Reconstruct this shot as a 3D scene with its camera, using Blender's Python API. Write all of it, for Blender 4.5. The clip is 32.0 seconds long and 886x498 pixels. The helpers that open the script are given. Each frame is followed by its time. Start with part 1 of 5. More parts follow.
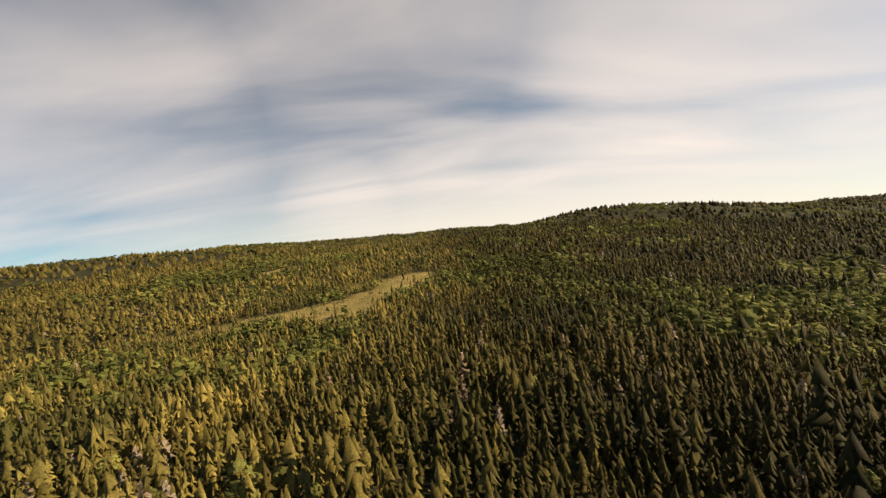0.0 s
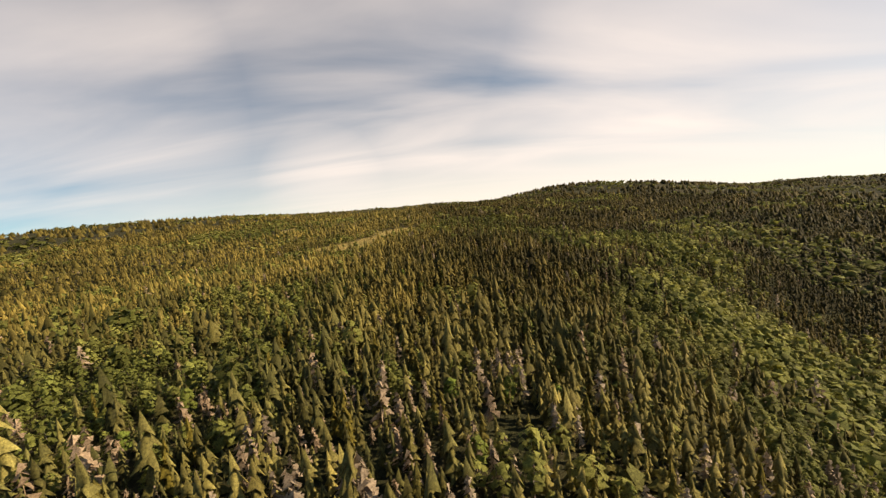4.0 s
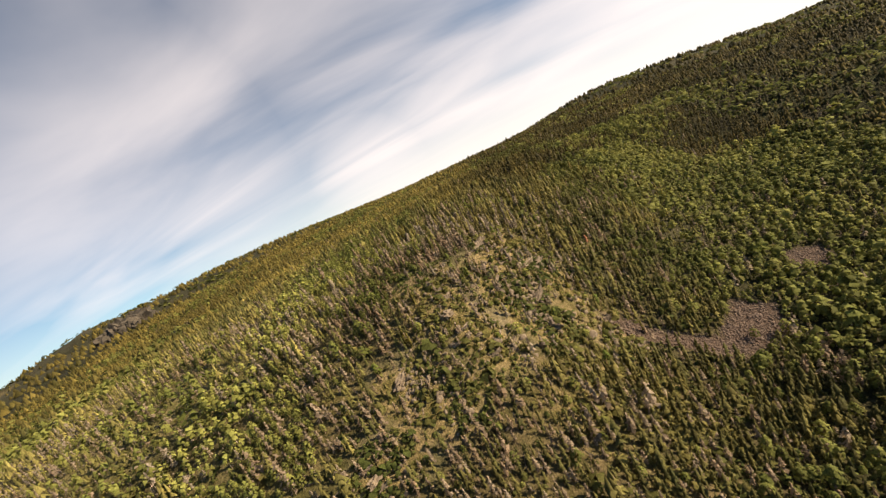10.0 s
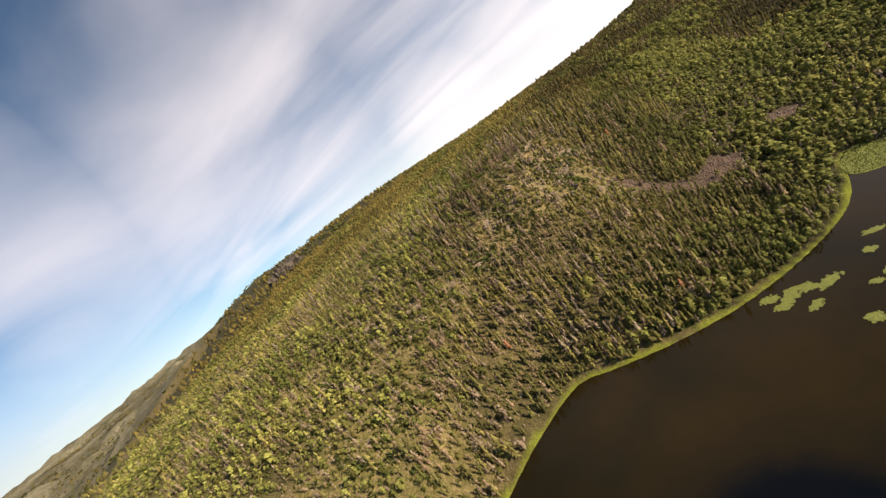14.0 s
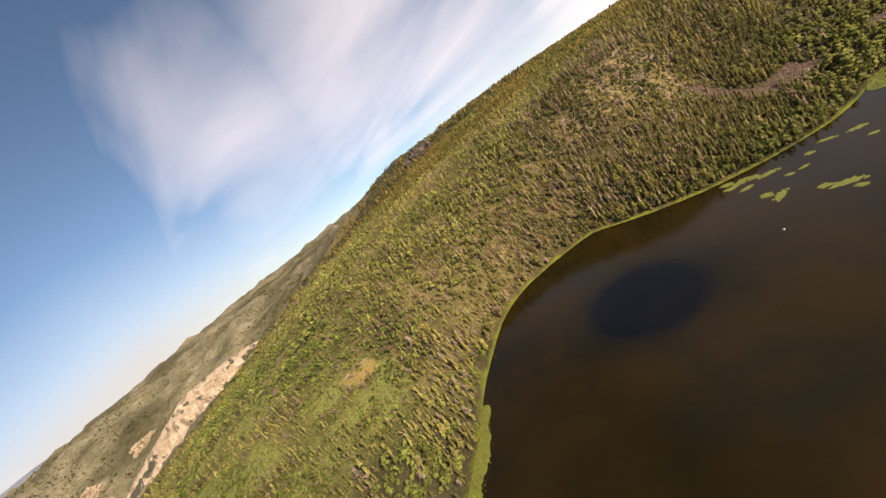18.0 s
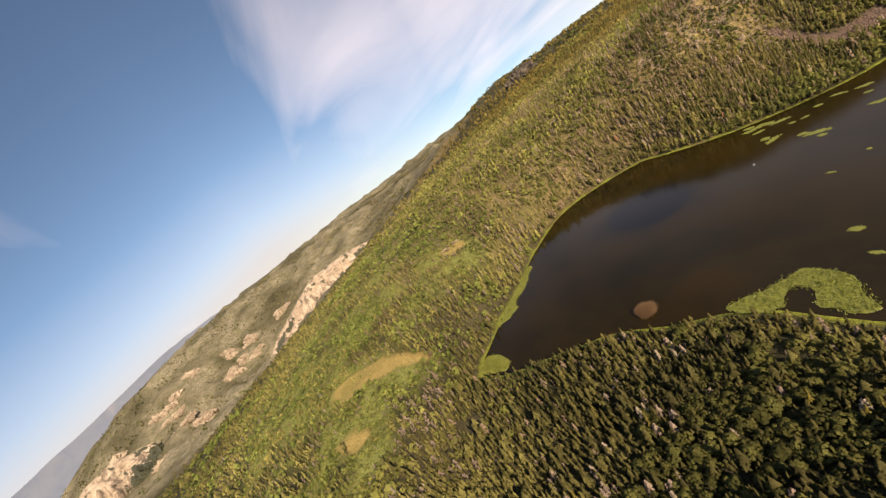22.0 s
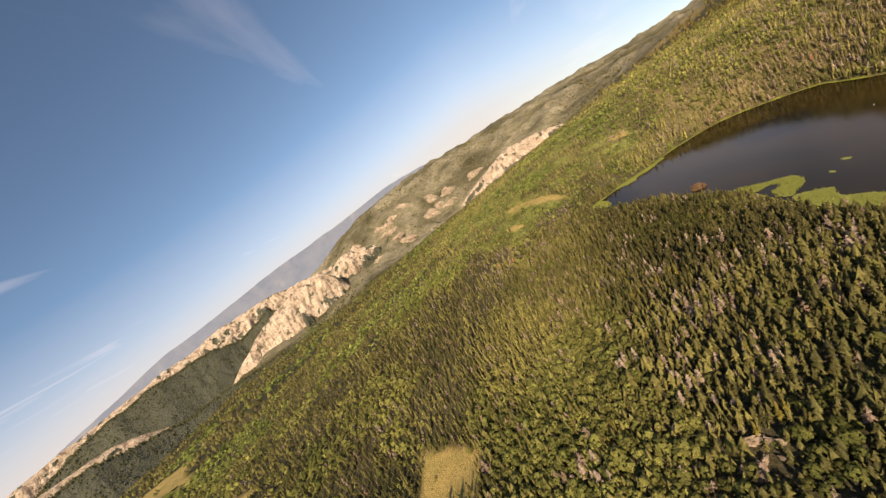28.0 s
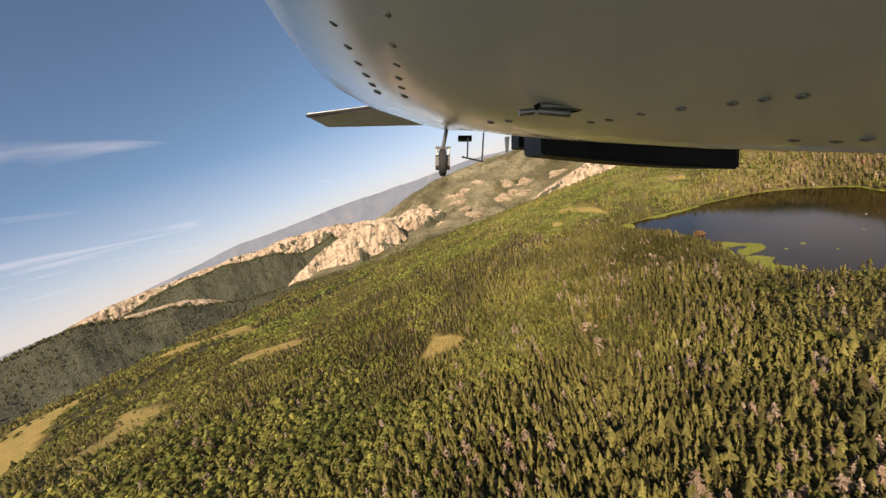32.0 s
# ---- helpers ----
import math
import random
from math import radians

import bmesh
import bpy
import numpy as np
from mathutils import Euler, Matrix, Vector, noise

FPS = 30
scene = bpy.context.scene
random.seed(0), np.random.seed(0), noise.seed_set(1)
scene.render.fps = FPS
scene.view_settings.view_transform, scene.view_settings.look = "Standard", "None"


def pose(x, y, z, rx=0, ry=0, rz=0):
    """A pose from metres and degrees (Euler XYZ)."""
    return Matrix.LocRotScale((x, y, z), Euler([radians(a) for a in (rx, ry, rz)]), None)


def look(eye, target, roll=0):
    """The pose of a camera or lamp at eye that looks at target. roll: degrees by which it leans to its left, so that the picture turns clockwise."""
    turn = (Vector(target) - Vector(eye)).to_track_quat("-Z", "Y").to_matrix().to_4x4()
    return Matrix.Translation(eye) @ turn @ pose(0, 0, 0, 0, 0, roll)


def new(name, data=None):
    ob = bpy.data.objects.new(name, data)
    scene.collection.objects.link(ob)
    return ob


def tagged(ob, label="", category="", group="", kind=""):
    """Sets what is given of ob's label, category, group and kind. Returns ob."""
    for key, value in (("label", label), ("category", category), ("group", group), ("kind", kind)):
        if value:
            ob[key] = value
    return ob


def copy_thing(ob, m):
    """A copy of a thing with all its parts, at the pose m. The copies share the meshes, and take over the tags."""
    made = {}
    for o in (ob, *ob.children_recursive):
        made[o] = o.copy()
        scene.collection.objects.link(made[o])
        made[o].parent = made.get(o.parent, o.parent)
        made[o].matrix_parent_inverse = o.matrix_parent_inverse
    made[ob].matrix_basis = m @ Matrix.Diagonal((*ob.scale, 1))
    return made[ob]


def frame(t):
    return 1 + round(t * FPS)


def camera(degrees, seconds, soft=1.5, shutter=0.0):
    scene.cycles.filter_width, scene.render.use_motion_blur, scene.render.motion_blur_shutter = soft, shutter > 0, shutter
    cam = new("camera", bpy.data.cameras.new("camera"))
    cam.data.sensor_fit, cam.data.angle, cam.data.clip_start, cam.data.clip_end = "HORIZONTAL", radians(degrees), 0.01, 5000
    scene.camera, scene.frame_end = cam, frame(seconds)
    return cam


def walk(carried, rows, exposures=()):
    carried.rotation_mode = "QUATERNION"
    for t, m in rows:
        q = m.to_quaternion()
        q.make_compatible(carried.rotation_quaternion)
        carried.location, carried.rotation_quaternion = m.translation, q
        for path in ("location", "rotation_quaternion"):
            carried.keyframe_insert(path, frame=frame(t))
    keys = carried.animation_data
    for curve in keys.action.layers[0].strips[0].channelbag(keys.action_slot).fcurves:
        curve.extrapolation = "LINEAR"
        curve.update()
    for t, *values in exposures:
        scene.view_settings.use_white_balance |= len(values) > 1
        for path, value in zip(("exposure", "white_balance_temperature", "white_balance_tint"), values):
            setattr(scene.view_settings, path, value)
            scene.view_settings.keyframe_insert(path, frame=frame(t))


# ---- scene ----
cam = camera(99.0, 32.0, soft=1.35)
PATH = [
    (0, (-0.00, -0.57, 165.00), (-0.09, 99.25, 158.95), -6.75),
    (0.5, (0.88, -17.71, 163.12), (1.55, 82.09, 156.78), -6.16),
    (1, (1.81, -34.96, 161.22), (2.50, 64.69, 152.84), -5.70),
    (1.5, (2.82, -52.40, 159.34), (5.39, 47.26, 151.60), -2.81),
    (2, (3.91, -70.07, 157.51), (6.13, 29.54, 148.97), -3.67),
    (2.5, (5.08, -87.95, 155.78), (7.45, 11.59, 146.57), -4.30),
    (3, (6.31, -106.02, 154.16), (8.89, -6.50, 144.71), -6.12),
    (3.5, (7.60, -124.25, 152.63), (10.93, -24.88, 141.92), -6.14),
    (5.5, (14.96, -199.97, 148.71), (10.20, -101.30, 133.14), -7.28),
    (6, (17.37, -217.35, 148.03), (11.72, -118.60, 133.26), -9.62),
    (6.5, (19.83, -234.42, 147.45), (13.34, -135.72, 132.72), -11.66),
    (7, (22.20, -251.26, 146.82), (14.97, -152.65, 131.87), -13.03),
    (7.5, (24.29, -267.93, 146.03), (16.46, -169.46, 130.48), -13.93),
    (8, (26.11, -284.36, 145.03), (17.26, -186.13, 128.53), -15.24),
    (8.5, (27.72, -300.49, 143.74), (17.62, -202.39, 127.19), -16.61),
    (9, (29.15, -316.47, 142.29), (17.35, -218.58, 125.63), -19.29),
    (9.5, (30.48, -332.56, 140.78), (15.61, -235.30, 122.89), -22.93),
    (10, (31.85, -348.97, 139.38), (14.46, -252.19, 121.17), -26.13),
    (10.5, (33.39, -365.77, 138.19), (13.31, -269.64, 119.34), -28.66),
    (11, (35.25, -382.87, 137.23), (12.98, -287.27, 118.18), -31.27),
    (11.5, (37.58, -400.06, 136.49), (12.62, -305.17, 117.17), -32.74),
    (12, (40.48, -417.01, 135.89), (12.55, -323.11, 115.83), -34.10),
    (12.5, (44.03, -433.45, 135.37), (12.80, -340.66, 115.01), -35.15),
    (13, (48.31, -449.30, 134.86), (12.79, -358.05, 114.59), -35.76),
    (13.5, (53.42, -464.82, 134.33), (13.78, -375.25, 114.15), -36.24),
    (14, (59.39, -480.08, 133.75), (15.61, -392.38, 113.98), -36.91),
    (14.5, (66.18, -495.08, 133.11), (18.82, -409.15, 113.82), -37.59),
    (16.5, (111.42, -547.28, 129.69), (45.64, -475.10, 108.15), -35.71),
    (17, (124.21, -557.99, 129.50), (54.57, -489.66, 107.59), -36.27),
    (17.5, (137.22, -568.38, 129.47), (64.25, -503.63, 107.51), -36.95),
    (18, (150.43, -578.54, 129.65), (74.45, -517.66, 106.83), -36.79),
    (18.5, (163.80, -588.56, 130.05), (85.17, -531.35, 106.74), -36.53),
    (19, (177.31, -598.49, 130.70), (96.51, -544.14, 107.94), -36.63),
    (19.5, (191.01, -608.26, 131.58), (107.94, -557.67, 108.33), -36.77),
    (20, (205.01, -617.66, 132.65), (119.96, -570.58, 109.19), -36.88),
    (20.5, (219.43, -626.54, 133.82), (132.90, -581.50, 111.81), -35.94),
    (21, (234.30, -634.75, 135.04), (145.81, -593.93, 112.59), -36.26),
    (21.5, (249.60, -642.21, 136.25), (159.40, -605.66, 113.26), -36.32),
    (22, (259.44, -646.81, 138.38), (168.51, -613.20, 113.87), -35.80),
    (22.5, (276.14, -654.09, 139.17), (183.86, -624.53, 114.44), -34.90),
    (23, (293.72, -660.76, 140.16), (200.21, -634.75, 116.08), -34.33),
    (23.5, (311.67, -666.43, 141.44), (217.08, -645.02, 117.09), -34.79),
    (24, (329.92, -670.97, 142.97), (234.56, -653.78, 118.26), -34.94),
    (24.5, (348.93, -674.12, 144.69), (253.05, -662.05, 118.97), -35.43),
    (25, (368.38, -676.24, 146.42), (272.10, -669.10, 120.34), -35.19),
    (25.5, (387.89, -677.69, 148.00), (291.36, -675.20, 122.01), -35.63),
    (27.5, (459.46, -678.65, 146.80), (364.07, -695.42, 121.91), -31.14),
    (28, (476.75, -675.67, 147.63), (382.13, -696.64, 122.99), -29.43),
    (28.5, (494.52, -672.23, 148.47), (400.50, -696.63, 124.72), -27.48),
    (29, (512.11, -668.15, 149.38), (418.59, -695.10, 126.41), -23.74),
    (29.5, (529.35, -663.74, 149.90), (436.38, -693.06, 127.60), -18.96),
    (30, (545.60, -658.97, 150.50), (453.32, -690.55, 128.40), -15.46),
    (30.5, (561.39, -653.75, 151.13), (469.96, -687.22, 128.32), -13.49),
    (31, (576.81, -648.28, 151.87), (486.11, -683.07, 128.16), -13.19),
    (31.5, (592.26, -642.57, 152.47), (502.19, -678.45, 127.95), -12.55),
    (32, (607.49, -636.67, 153.19), (517.61, -673.03, 128.71), -12.76),
]
walk(cam, [(t, look(eye, target, roll)) for t, eye, target, roll in PATH],
     [(0.0, 0.12, 7750, 11), (4.5, 0.28, 7850, 12), (8.0, 0.35, 7600, 13), (13.0, 0.50, 7050, 14), (20.0, 0.54, 7350, 20), (26.0, 0.58, 7400, 20), (32.0, 0.62, 7450, 19)])

# ---- light ----
SUN_AZ, SUN_EL = radians(-90), radians(31)      # azimuth counted from +y towards -x
sun_dir = Vector((-math.sin(SUN_AZ) * math.cos(SUN_EL), math.cos(SUN_AZ) * math.cos(SUN_EL), math.sin(SUN_EL)))
sun = new("sun", bpy.data.lights.new("sun", "SUN"))
sun.data.energy, sun.data.angle, sun.data.color = 4.9, radians(0.6), (1.0, 0.90, 0.72)
sun.matrix_world = look(sun_dir * 100, (0, 0, 0))
tagged(sun, "low warm morning sun", "sun", kind="structure")


class Nodes:
    """Short hand for building a node tree."""

    def __init__(self, tree):
        self.tree = tree
        tree.nodes.clear()

    def add(self, kind, **values):
        node = self.tree.nodes.new(kind)
        for key, value in values.items():
            if key in node.inputs:
                node.inputs[key].default_value = value
        return node

    def link(self, a, b):
        self.tree.links.new(a, b)

    def math(self, op, a, b=None, c=None):
        node = self.tree.nodes.new("ShaderNodeMath")
        node.operation = op
        for n, v in enumerate((a, b, c)):
            if v is None:
                continue
            if isinstance(v, (int, float)):
                node.inputs[n].default_value = v
            else:
                self.link(v, node.inputs[n])
        return node.outputs[0]

    def mix(self, factor, a, b, blend="MIX"):
        node = self.tree.nodes.new("ShaderNodeMix")
        node.data_type, node.blend_type = "RGBA", blend
        for socket, v in ((node.inputs[0], factor), (node.inputs[6], a), (node.inputs[7], b)):
            if isinstance(v, (int, float)):
                socket.default_value = v
            elif isinstance(v, tuple):
                socket.default_value = (*v, 1) if len(v) == 3 else v
            else:
                self.link(v, socket)
        return node.outputs[2]

    def ramp(self, factor, stops):
        node = self.tree.nodes.new("ShaderNodeValToRGB")
        while len(node.color_ramp.elements) < len(stops):
            node.color_ramp.elements.new(0.5)
        for el, (pos, col) in zip(node.color_ramp.elements, stops):
            el.position = pos
            el.color = (*col, 1) if isinstance(col, tuple) else (col, col, col, 1)
        self.link(factor, node.inputs[0])
        return node.outputs[0]

    def noise(self, vector, scale, detail=4.0, rough=0.55, distort=0.0):
        node = self.add("ShaderNodeTexNoise", Scale=scale, Detail=detail, Roughness=rough, Distortion=distort)
        if vector is not None:
            self.link(vector, node.inputs["Vector"])
        return node.outputs[0]


world = bpy.data.worlds.new("sky")
scene.world = world
world.use_nodes = True
n = Nodes(world.node_tree)
out = n.add("ShaderNodeOutputWorld")
background = n.add("ShaderNodeBackground", Strength=0.094)
coord = n.add("ShaderNodeTexCoord")
sep = n.add("ShaderNodeSeparateXYZ")
n.link(coord.outputs["Generated"], sep.inputs[0])
lifted = n.add("ShaderNodeCombineXYZ")
n.link(sep.outputs[0], lifted.inputs[0])
n.link(sep.outputs[1], lifted.inputs[1])
# the land falls away to the south, and the haze lies lower there
level = n.math("ADD", sep.outputs[2], n.math("MULTIPLY", n.math("MAXIMUM", n.math("MULTIPLY", sep.outputs[1], -1.0), 0.0), 0.17))
n.link(n.math("MAXIMUM", n.math("ADD", level, 0.06), 0.012), lifted.inputs[2])
sky = n.add("ShaderNodeTexSky")
sky.sky_type, sky.sun_disc, sky.sun_elevation, sky.sun_rotation = "NISHITA", False, SUN_EL, -SUN_AZ
sky.altitude, sky.air_density, sky.dust_density, sky.ozone_density = 2500, 1.0, 1.6, 1.5
n.link(lifted.outputs[0], sky.inputs[0])
# high cirrus: wisps on a plane far overhead
up = n.math("MAXIMUM", n.math("ADD", sep.outputs[2], 0.16), 0.05)
plane = n.add("ShaderNodeCombineXYZ")
n.link(n.math("DIVIDE", sep.outputs[0], up), plane.inputs[0])
n.link(n.math("DIVIDE", sep.outputs[1], up), plane.inputs[1])
mapping = n.add("ShaderNodeMapping")
mapping.inputs["Rotation"].default_value = (0, 0, radians(35))
mapping.inputs["Scale"].default_value = (0.45, 1.1, 1)
mapping.inputs["Location"].default_value = (0.4, 0.2, 0)
n.link(plane.outputs[0], mapping.inputs[0])
wisps = n.noise(mapping.outputs[0], 0.9, 7.0, 0.45, 0.6)


def lobe(x, y, z, near, wide):
    """A patch of cloudy sky round a direction."""
    node = n.add("ShaderNodeVectorMath")
    node.operation = "DOT_PRODUCT"
    n.link(coord.outputs["Generated"], node.inputs[0])
    node.inputs[1].default_value = Vector((x, y, z)).normalized()
    return n.ramp(node.outputs["Value"], [(math.cos(radians(wide)), 0.0), (math.cos(radians(near)), 1.0)])


banks = n.math("MAXIMUM", n.math("MULTIPLY", lobe(-0.56, 0.76, 0.32, 4, 26), 0.88), n.math("MULTIPLY", lobe(-0.83, 0.44, 0.34, 3, 16), 0.5))
banks = n.math("MAXIMUM", banks, lobe(-0.24, 0.96, 0.10, 1, 13))
banks = n.math("MAXIMUM", banks, n.math("MULTIPLY", lobe(-0.83, 0.15, 0.53, 1, 14), 0.3))
banks = n.math("MAXIMUM", banks, n.math("MULTIPLY", lobe(0.6, 0.8, 0.15, 10, 45), 0.95))
banks = n.math("MAXIMUM", banks, n.math("MULTIPLY", lobe(-0.5, -0.75, 0.43, 1, 30), 0.12))
banks = n.math("MAXIMUM", banks, n.math("MULTIPLY", lobe(-0.1, 0.9, 0.45, 12, 42), 0.76))
cover_amount = n.math("ADD", wisps, n.math("MULTIPLY", n.math("SUBTRACT", banks, 0.42), 0.40))
cover_amount = n.math("SUBTRACT", cover_amount, n.math("MULTIPLY", lobe(-0.80, -0.50, 0.35, 26, 58), 0.085))
cloud = n.ramp(cover_amount, [(0.39, 0.0), (0.61, 0.38), (0.88, 0.82)])
low = n.ramp(n.math("ADD", level, 0.1), [(0.04, 0.0), (0.2, 1.0)])
cloud = n.math("MULTIPLY", cloud, low)
# pale pinkish haze low in the west
haze = n.math("MULTIPLY", n.ramp(n.math("ADD", level, 0.1), [(0.03, 0.92), (0.11, 0.75), (0.19, 0.3), (0.32, 0.0)]), lobe(-0.80, -0.60, 0.0, 38, 80))
tint = n.mix(1.0, sky.outputs[0], (0.90, 1.05, 1.04), "MULTIPLY")
clear = n.mix(haze, tint, (5.3, 4.85, 4.75))
glare = n.math("MULTIPLY", n.ramp(n.math("ADD", sep.outputs[2], 0.1), [(0.03, 0.95), (0.13, 0.7), (0.24, 0.25), (0.36, 0.0)]), lobe(0.25, 0.96, 0.05, 16, 62))
clear = n.mix(glare, clear, (9.6, 9.2, 8.9))
n.link(n.mix(cloud, clear, (9.6, 9.1, 9.3)), background.inputs[0])
n.link(background.outputs[0], out.inputs[0])


# ---- the lie of the land ----
# Heights of the main landforms: x, y, height over the lake.
PLATEAU = [(58, 97, 110), (-76, 107, 113), (0, 80, 112), (11, 119, 113), (-11, 355, 119), (-100, 315, 117), (-230, 284, 103), (-100, 200, 106), (-211, 535, 128), (116, 62, 95), (126, 95, 92), (0, -20, 110)]
RIDGE = [(0, -150, 103), (-13, -130, 101), (19, -120, 101), (-28, -172, 100), (-39, -209, 86), (-9, -191, 93), (24, -151, 90), (67, -89, 92), (82, -80, 80), (71, -122, 61), (-21, -223, 66)]
EAST_SLOPE = [(244, 182, 83), (263, 78, 30), (195, -103, 5), (128, -161, 7), (81, -186, 13), (62, -173, 30), (240, -180, 4), (340, -260, 15)]
WEST_SLOPE = [(-34, -301, 23), (-79, -288, 54), (-123, -282, 60), (-151, -315, 55), (-193, -351, 66), (-120, -488, 24), (2, -682, 4), (-134, -718, 2), (93, -700, 0), (206, -728, -2)]
EAST_HILL = [(206, -616, 9), (285, -631, 28), (337, -675, 24), (386, -618, 38), (422, -610, 40), (396, -707, 18), (380, -647, 33), (340, -808, -30), (292, -769, -28), (411, -907, -12), (520, -640, 48)]
VALLEY = [(75, -840, -21), (7, -1262, -145), (50, -1567, -173), (-96, -1523, -193), (627, -1472, -156), (445, -2458, -361), (303, -780, -27), (-164, -1813, -263), (203, -1134, -89), (256, -1860, -244), (388, -1191, -84)]
CANYON = [(-2430, -1010, -399), (-2070, -1998, -449), (-2307, -1487, -401), (-2900, -1145, -260), (-2340, -79, -150), (-980, 507, 136), (-1250, -1050, -210), (-2548, -2992, -583), (-1456, -2575, -520)]
REST = [(900, -300, 60), (900, 600, 70), (1800, -900, 60), (800, -1200, 40), (3500, 0, 60), (3000, -3500, 50), (0, 4500, 60), (3500, 3500, -60)]
NORTH_SKYLINE = [(60, 1.0), (52, 1.0), (45, 1.0), (38, 0.9), (30, 0.6), (22, 0.2), (15, -0.8), (10, -1.5), (5, -2.6), (0, -2.2), (-6, -1.5), (-12, -0.6), (-18, 0.2), (-24, 0.3), (-30, -0.2), (-38, -1.5), (-45, -3.2), (-52, -5.0)]
WEST_SKYLINE = [(57.0, -0.6), (67.0, -1.7), (75.0, -2.1), (88.0, -2.8), (94.0, -3.0), (102.0, -2.7), (108.2, -3.77), (113.3, -4.79), (116.4, -5.68), (120.3, -8.65), (126.2, -10.51), (136.2, -11.61), (147.3, -12.65), (160.6, -13.12), (175.9, -13.3), (196.3, -12.92)]


def rim(stops, centre, far):
    """Heights of a skyline: bearing and elevation in degrees, seen from centre."""
    return [(centre[0] - far * math.sin(radians(a)), centre[1] + far * math.cos(radians(a)), centre[2] + far * math.tan(radians(e))) for a, e in stops]


FORMS = np.array(PLATEAU + RIDGE + EAST_SLOPE + WEST_SLOPE + EAST_HILL + VALLEY + CANYON + REST
                 + rim(NORTH_SKYLINE, (0, -110, 157), 1450) + rim(WEST_SKYLINE, (430, -630, 150), 4000), float)
SOFT = 28.0
apart = np.sqrt(((FORMS[:, None, :2] - FORMS[None, :, :2]) ** 2).sum(-1) + SOFT**2)
size = len(FORMS)
system = np.zeros((size + 1, size + 1))
system[:size, :size], system[:size, size], system[size, :size] = apart - 6.0 * np.eye(size), 1, 1
WEIGHTS = np.linalg.solve(system, np.append(FORMS[:, 2], 0))

SHORE = [(-4, -321), (-22, -341), (-42, -377), (-46, -410), (-38, -440), (-22, -480), (-6, -505), (10, -541), (28, -573), (44, -596), (66, -588), (88, -564),
         (112, -540), (135, -529), (165, -511), (200, -510), (250, -506), (283, -497), (281, -480), (276, -440), (268, -390), (240, -320), (205, -262), (172, -214),
         (160, -220), (152, -242), (140, -263), (122, -280), (98, -296), (70, -309), (40, -316), (14, -319)]


def smooth_ring(points, steps):
    """A closed Catmull-Rom curve."""
    p = np.array(points, float)
    rows = []
    for i in range(len(p)):
        a, b, c, d = p[i - 1], p[i], p[(i + 1) % len(p)], p[(i + 2) % len(p)]
        for s in np.arange(steps) / steps:
            rows.append(0.5 * (2 * b + (c - a) * s + (2 * a - 5 * b + 4 * c - d) * s**2 + (3 * b - a - 3 * c + d) * s**3))
    return np.array(rows)


RING = smooth_ring(SHORE, 3)


def ring_distance(x, y, ring):
    """Distance to a closed line, negative inside."""
    best, inside = np.full(x.shape, 1e9), np.zeros(x.shape, bool)
    for a, b in zip(ring, np.roll(ring, -1, 0)):
        d = b - a
        s = np.clip(((x - a[0]) * d[0] + (y - a[1]) * d[1]) / (d @ d), 0, 1)
        best = np.minimum(best, (x - a[0] - s * d[0]) ** 2 + (y - a[1] - s * d[1]) ** 2)
        if abs(d[1]) > 1e-9:
            cross = (a[1] > y) != (b[1] > y)
            inside ^= cross & (x < d[0] * (y - a[1]) / d[1] + a[0])
    return np.where(inside, -1, 1) * np.sqrt(best)


def shore_distance(x, y):
    near = (np.abs(x - 120) < 330) & (np.abs(y + 405) < 350)
    out = np.full(x.shape, 400.0)
    out[near] = ring_distance(x[near], y[near], RING)
    return out


def hash2(i, j, k):
    v = np.sin(i * 127.1 + j * 311.7 + k * 74.7) * 43758.5453
    return v - np.floor(v)


def value_noise(x, y, k=0):
    i, j = np.floor(x), np.floor(y)
    u, v = x - i, y - j
    u, v = u * u * (3 - 2 * u), v * v * (3 - 2 * v)
    return (hash2(i, j, k) * (1 - u) + hash2(i + 1, j, k) * u) * (1 - v) + (hash2(i, j + 1, k) * (1 - u) + hash2(i + 1, j + 1, k) * u) * v


def fractal(x, y, size, octaves=4, k=0):
    total, amp = 0, 0.5
    for o in range(octaves):
        total = total + amp * (value_noise(x / size + 13.7 * o, y / size - 7.3 * o, k + o) - 0.5)
        size, amp = size / 2.03, amp / 2
    return total


def step(a, b, v):
    s = np.clip((v - a) / (b - a), 0, 1)
    return s * s * (3 - 2 * s)


def ground(x, y, shore=None):
    """Height of the ground."""
    x, y = np.asarray(x, float), np.asarray(y, float)
    flat_x, flat_y = x.ravel(), y.ravel()
    h = np.empty(flat_x.shape)
    for i in range(0, len(h), 20000):
        part_x, part_y = flat_x[i:i + 20000, None], flat_y[i:i + 20000, None]
        h[i:i + 20000] = np.sqrt((part_x - FORMS[:, 0]) ** 2 + (part_y - FORMS[:, 1]) ** 2 + SOFT**2) @ WEIGHTS[:-1] + WEIGHTS[-1]
    h = h.reshape(x.shape)
    away = np.hypot(x - 100, y + 400)
    h = h + fractal(x, y, 60, 4, 3) * 5 * step(150, 500, away) + fractal(x, y, 420, 5, 9) * 80 * step(900, 2600, away)
    h = h + fractal(x, y, 26, 3, 5) * 3.5
    d = shore_distance(x, y) if shore is None else shore
    h = np.maximum(h, np.where(d < 250, 0.4, -1e9) + 0 * h)
    k = step(0, 45, d)
    return np.where(d < 0, np.maximum(-5.0, 0.12 * d), 0.07 * d * (1 - k) + h * k)


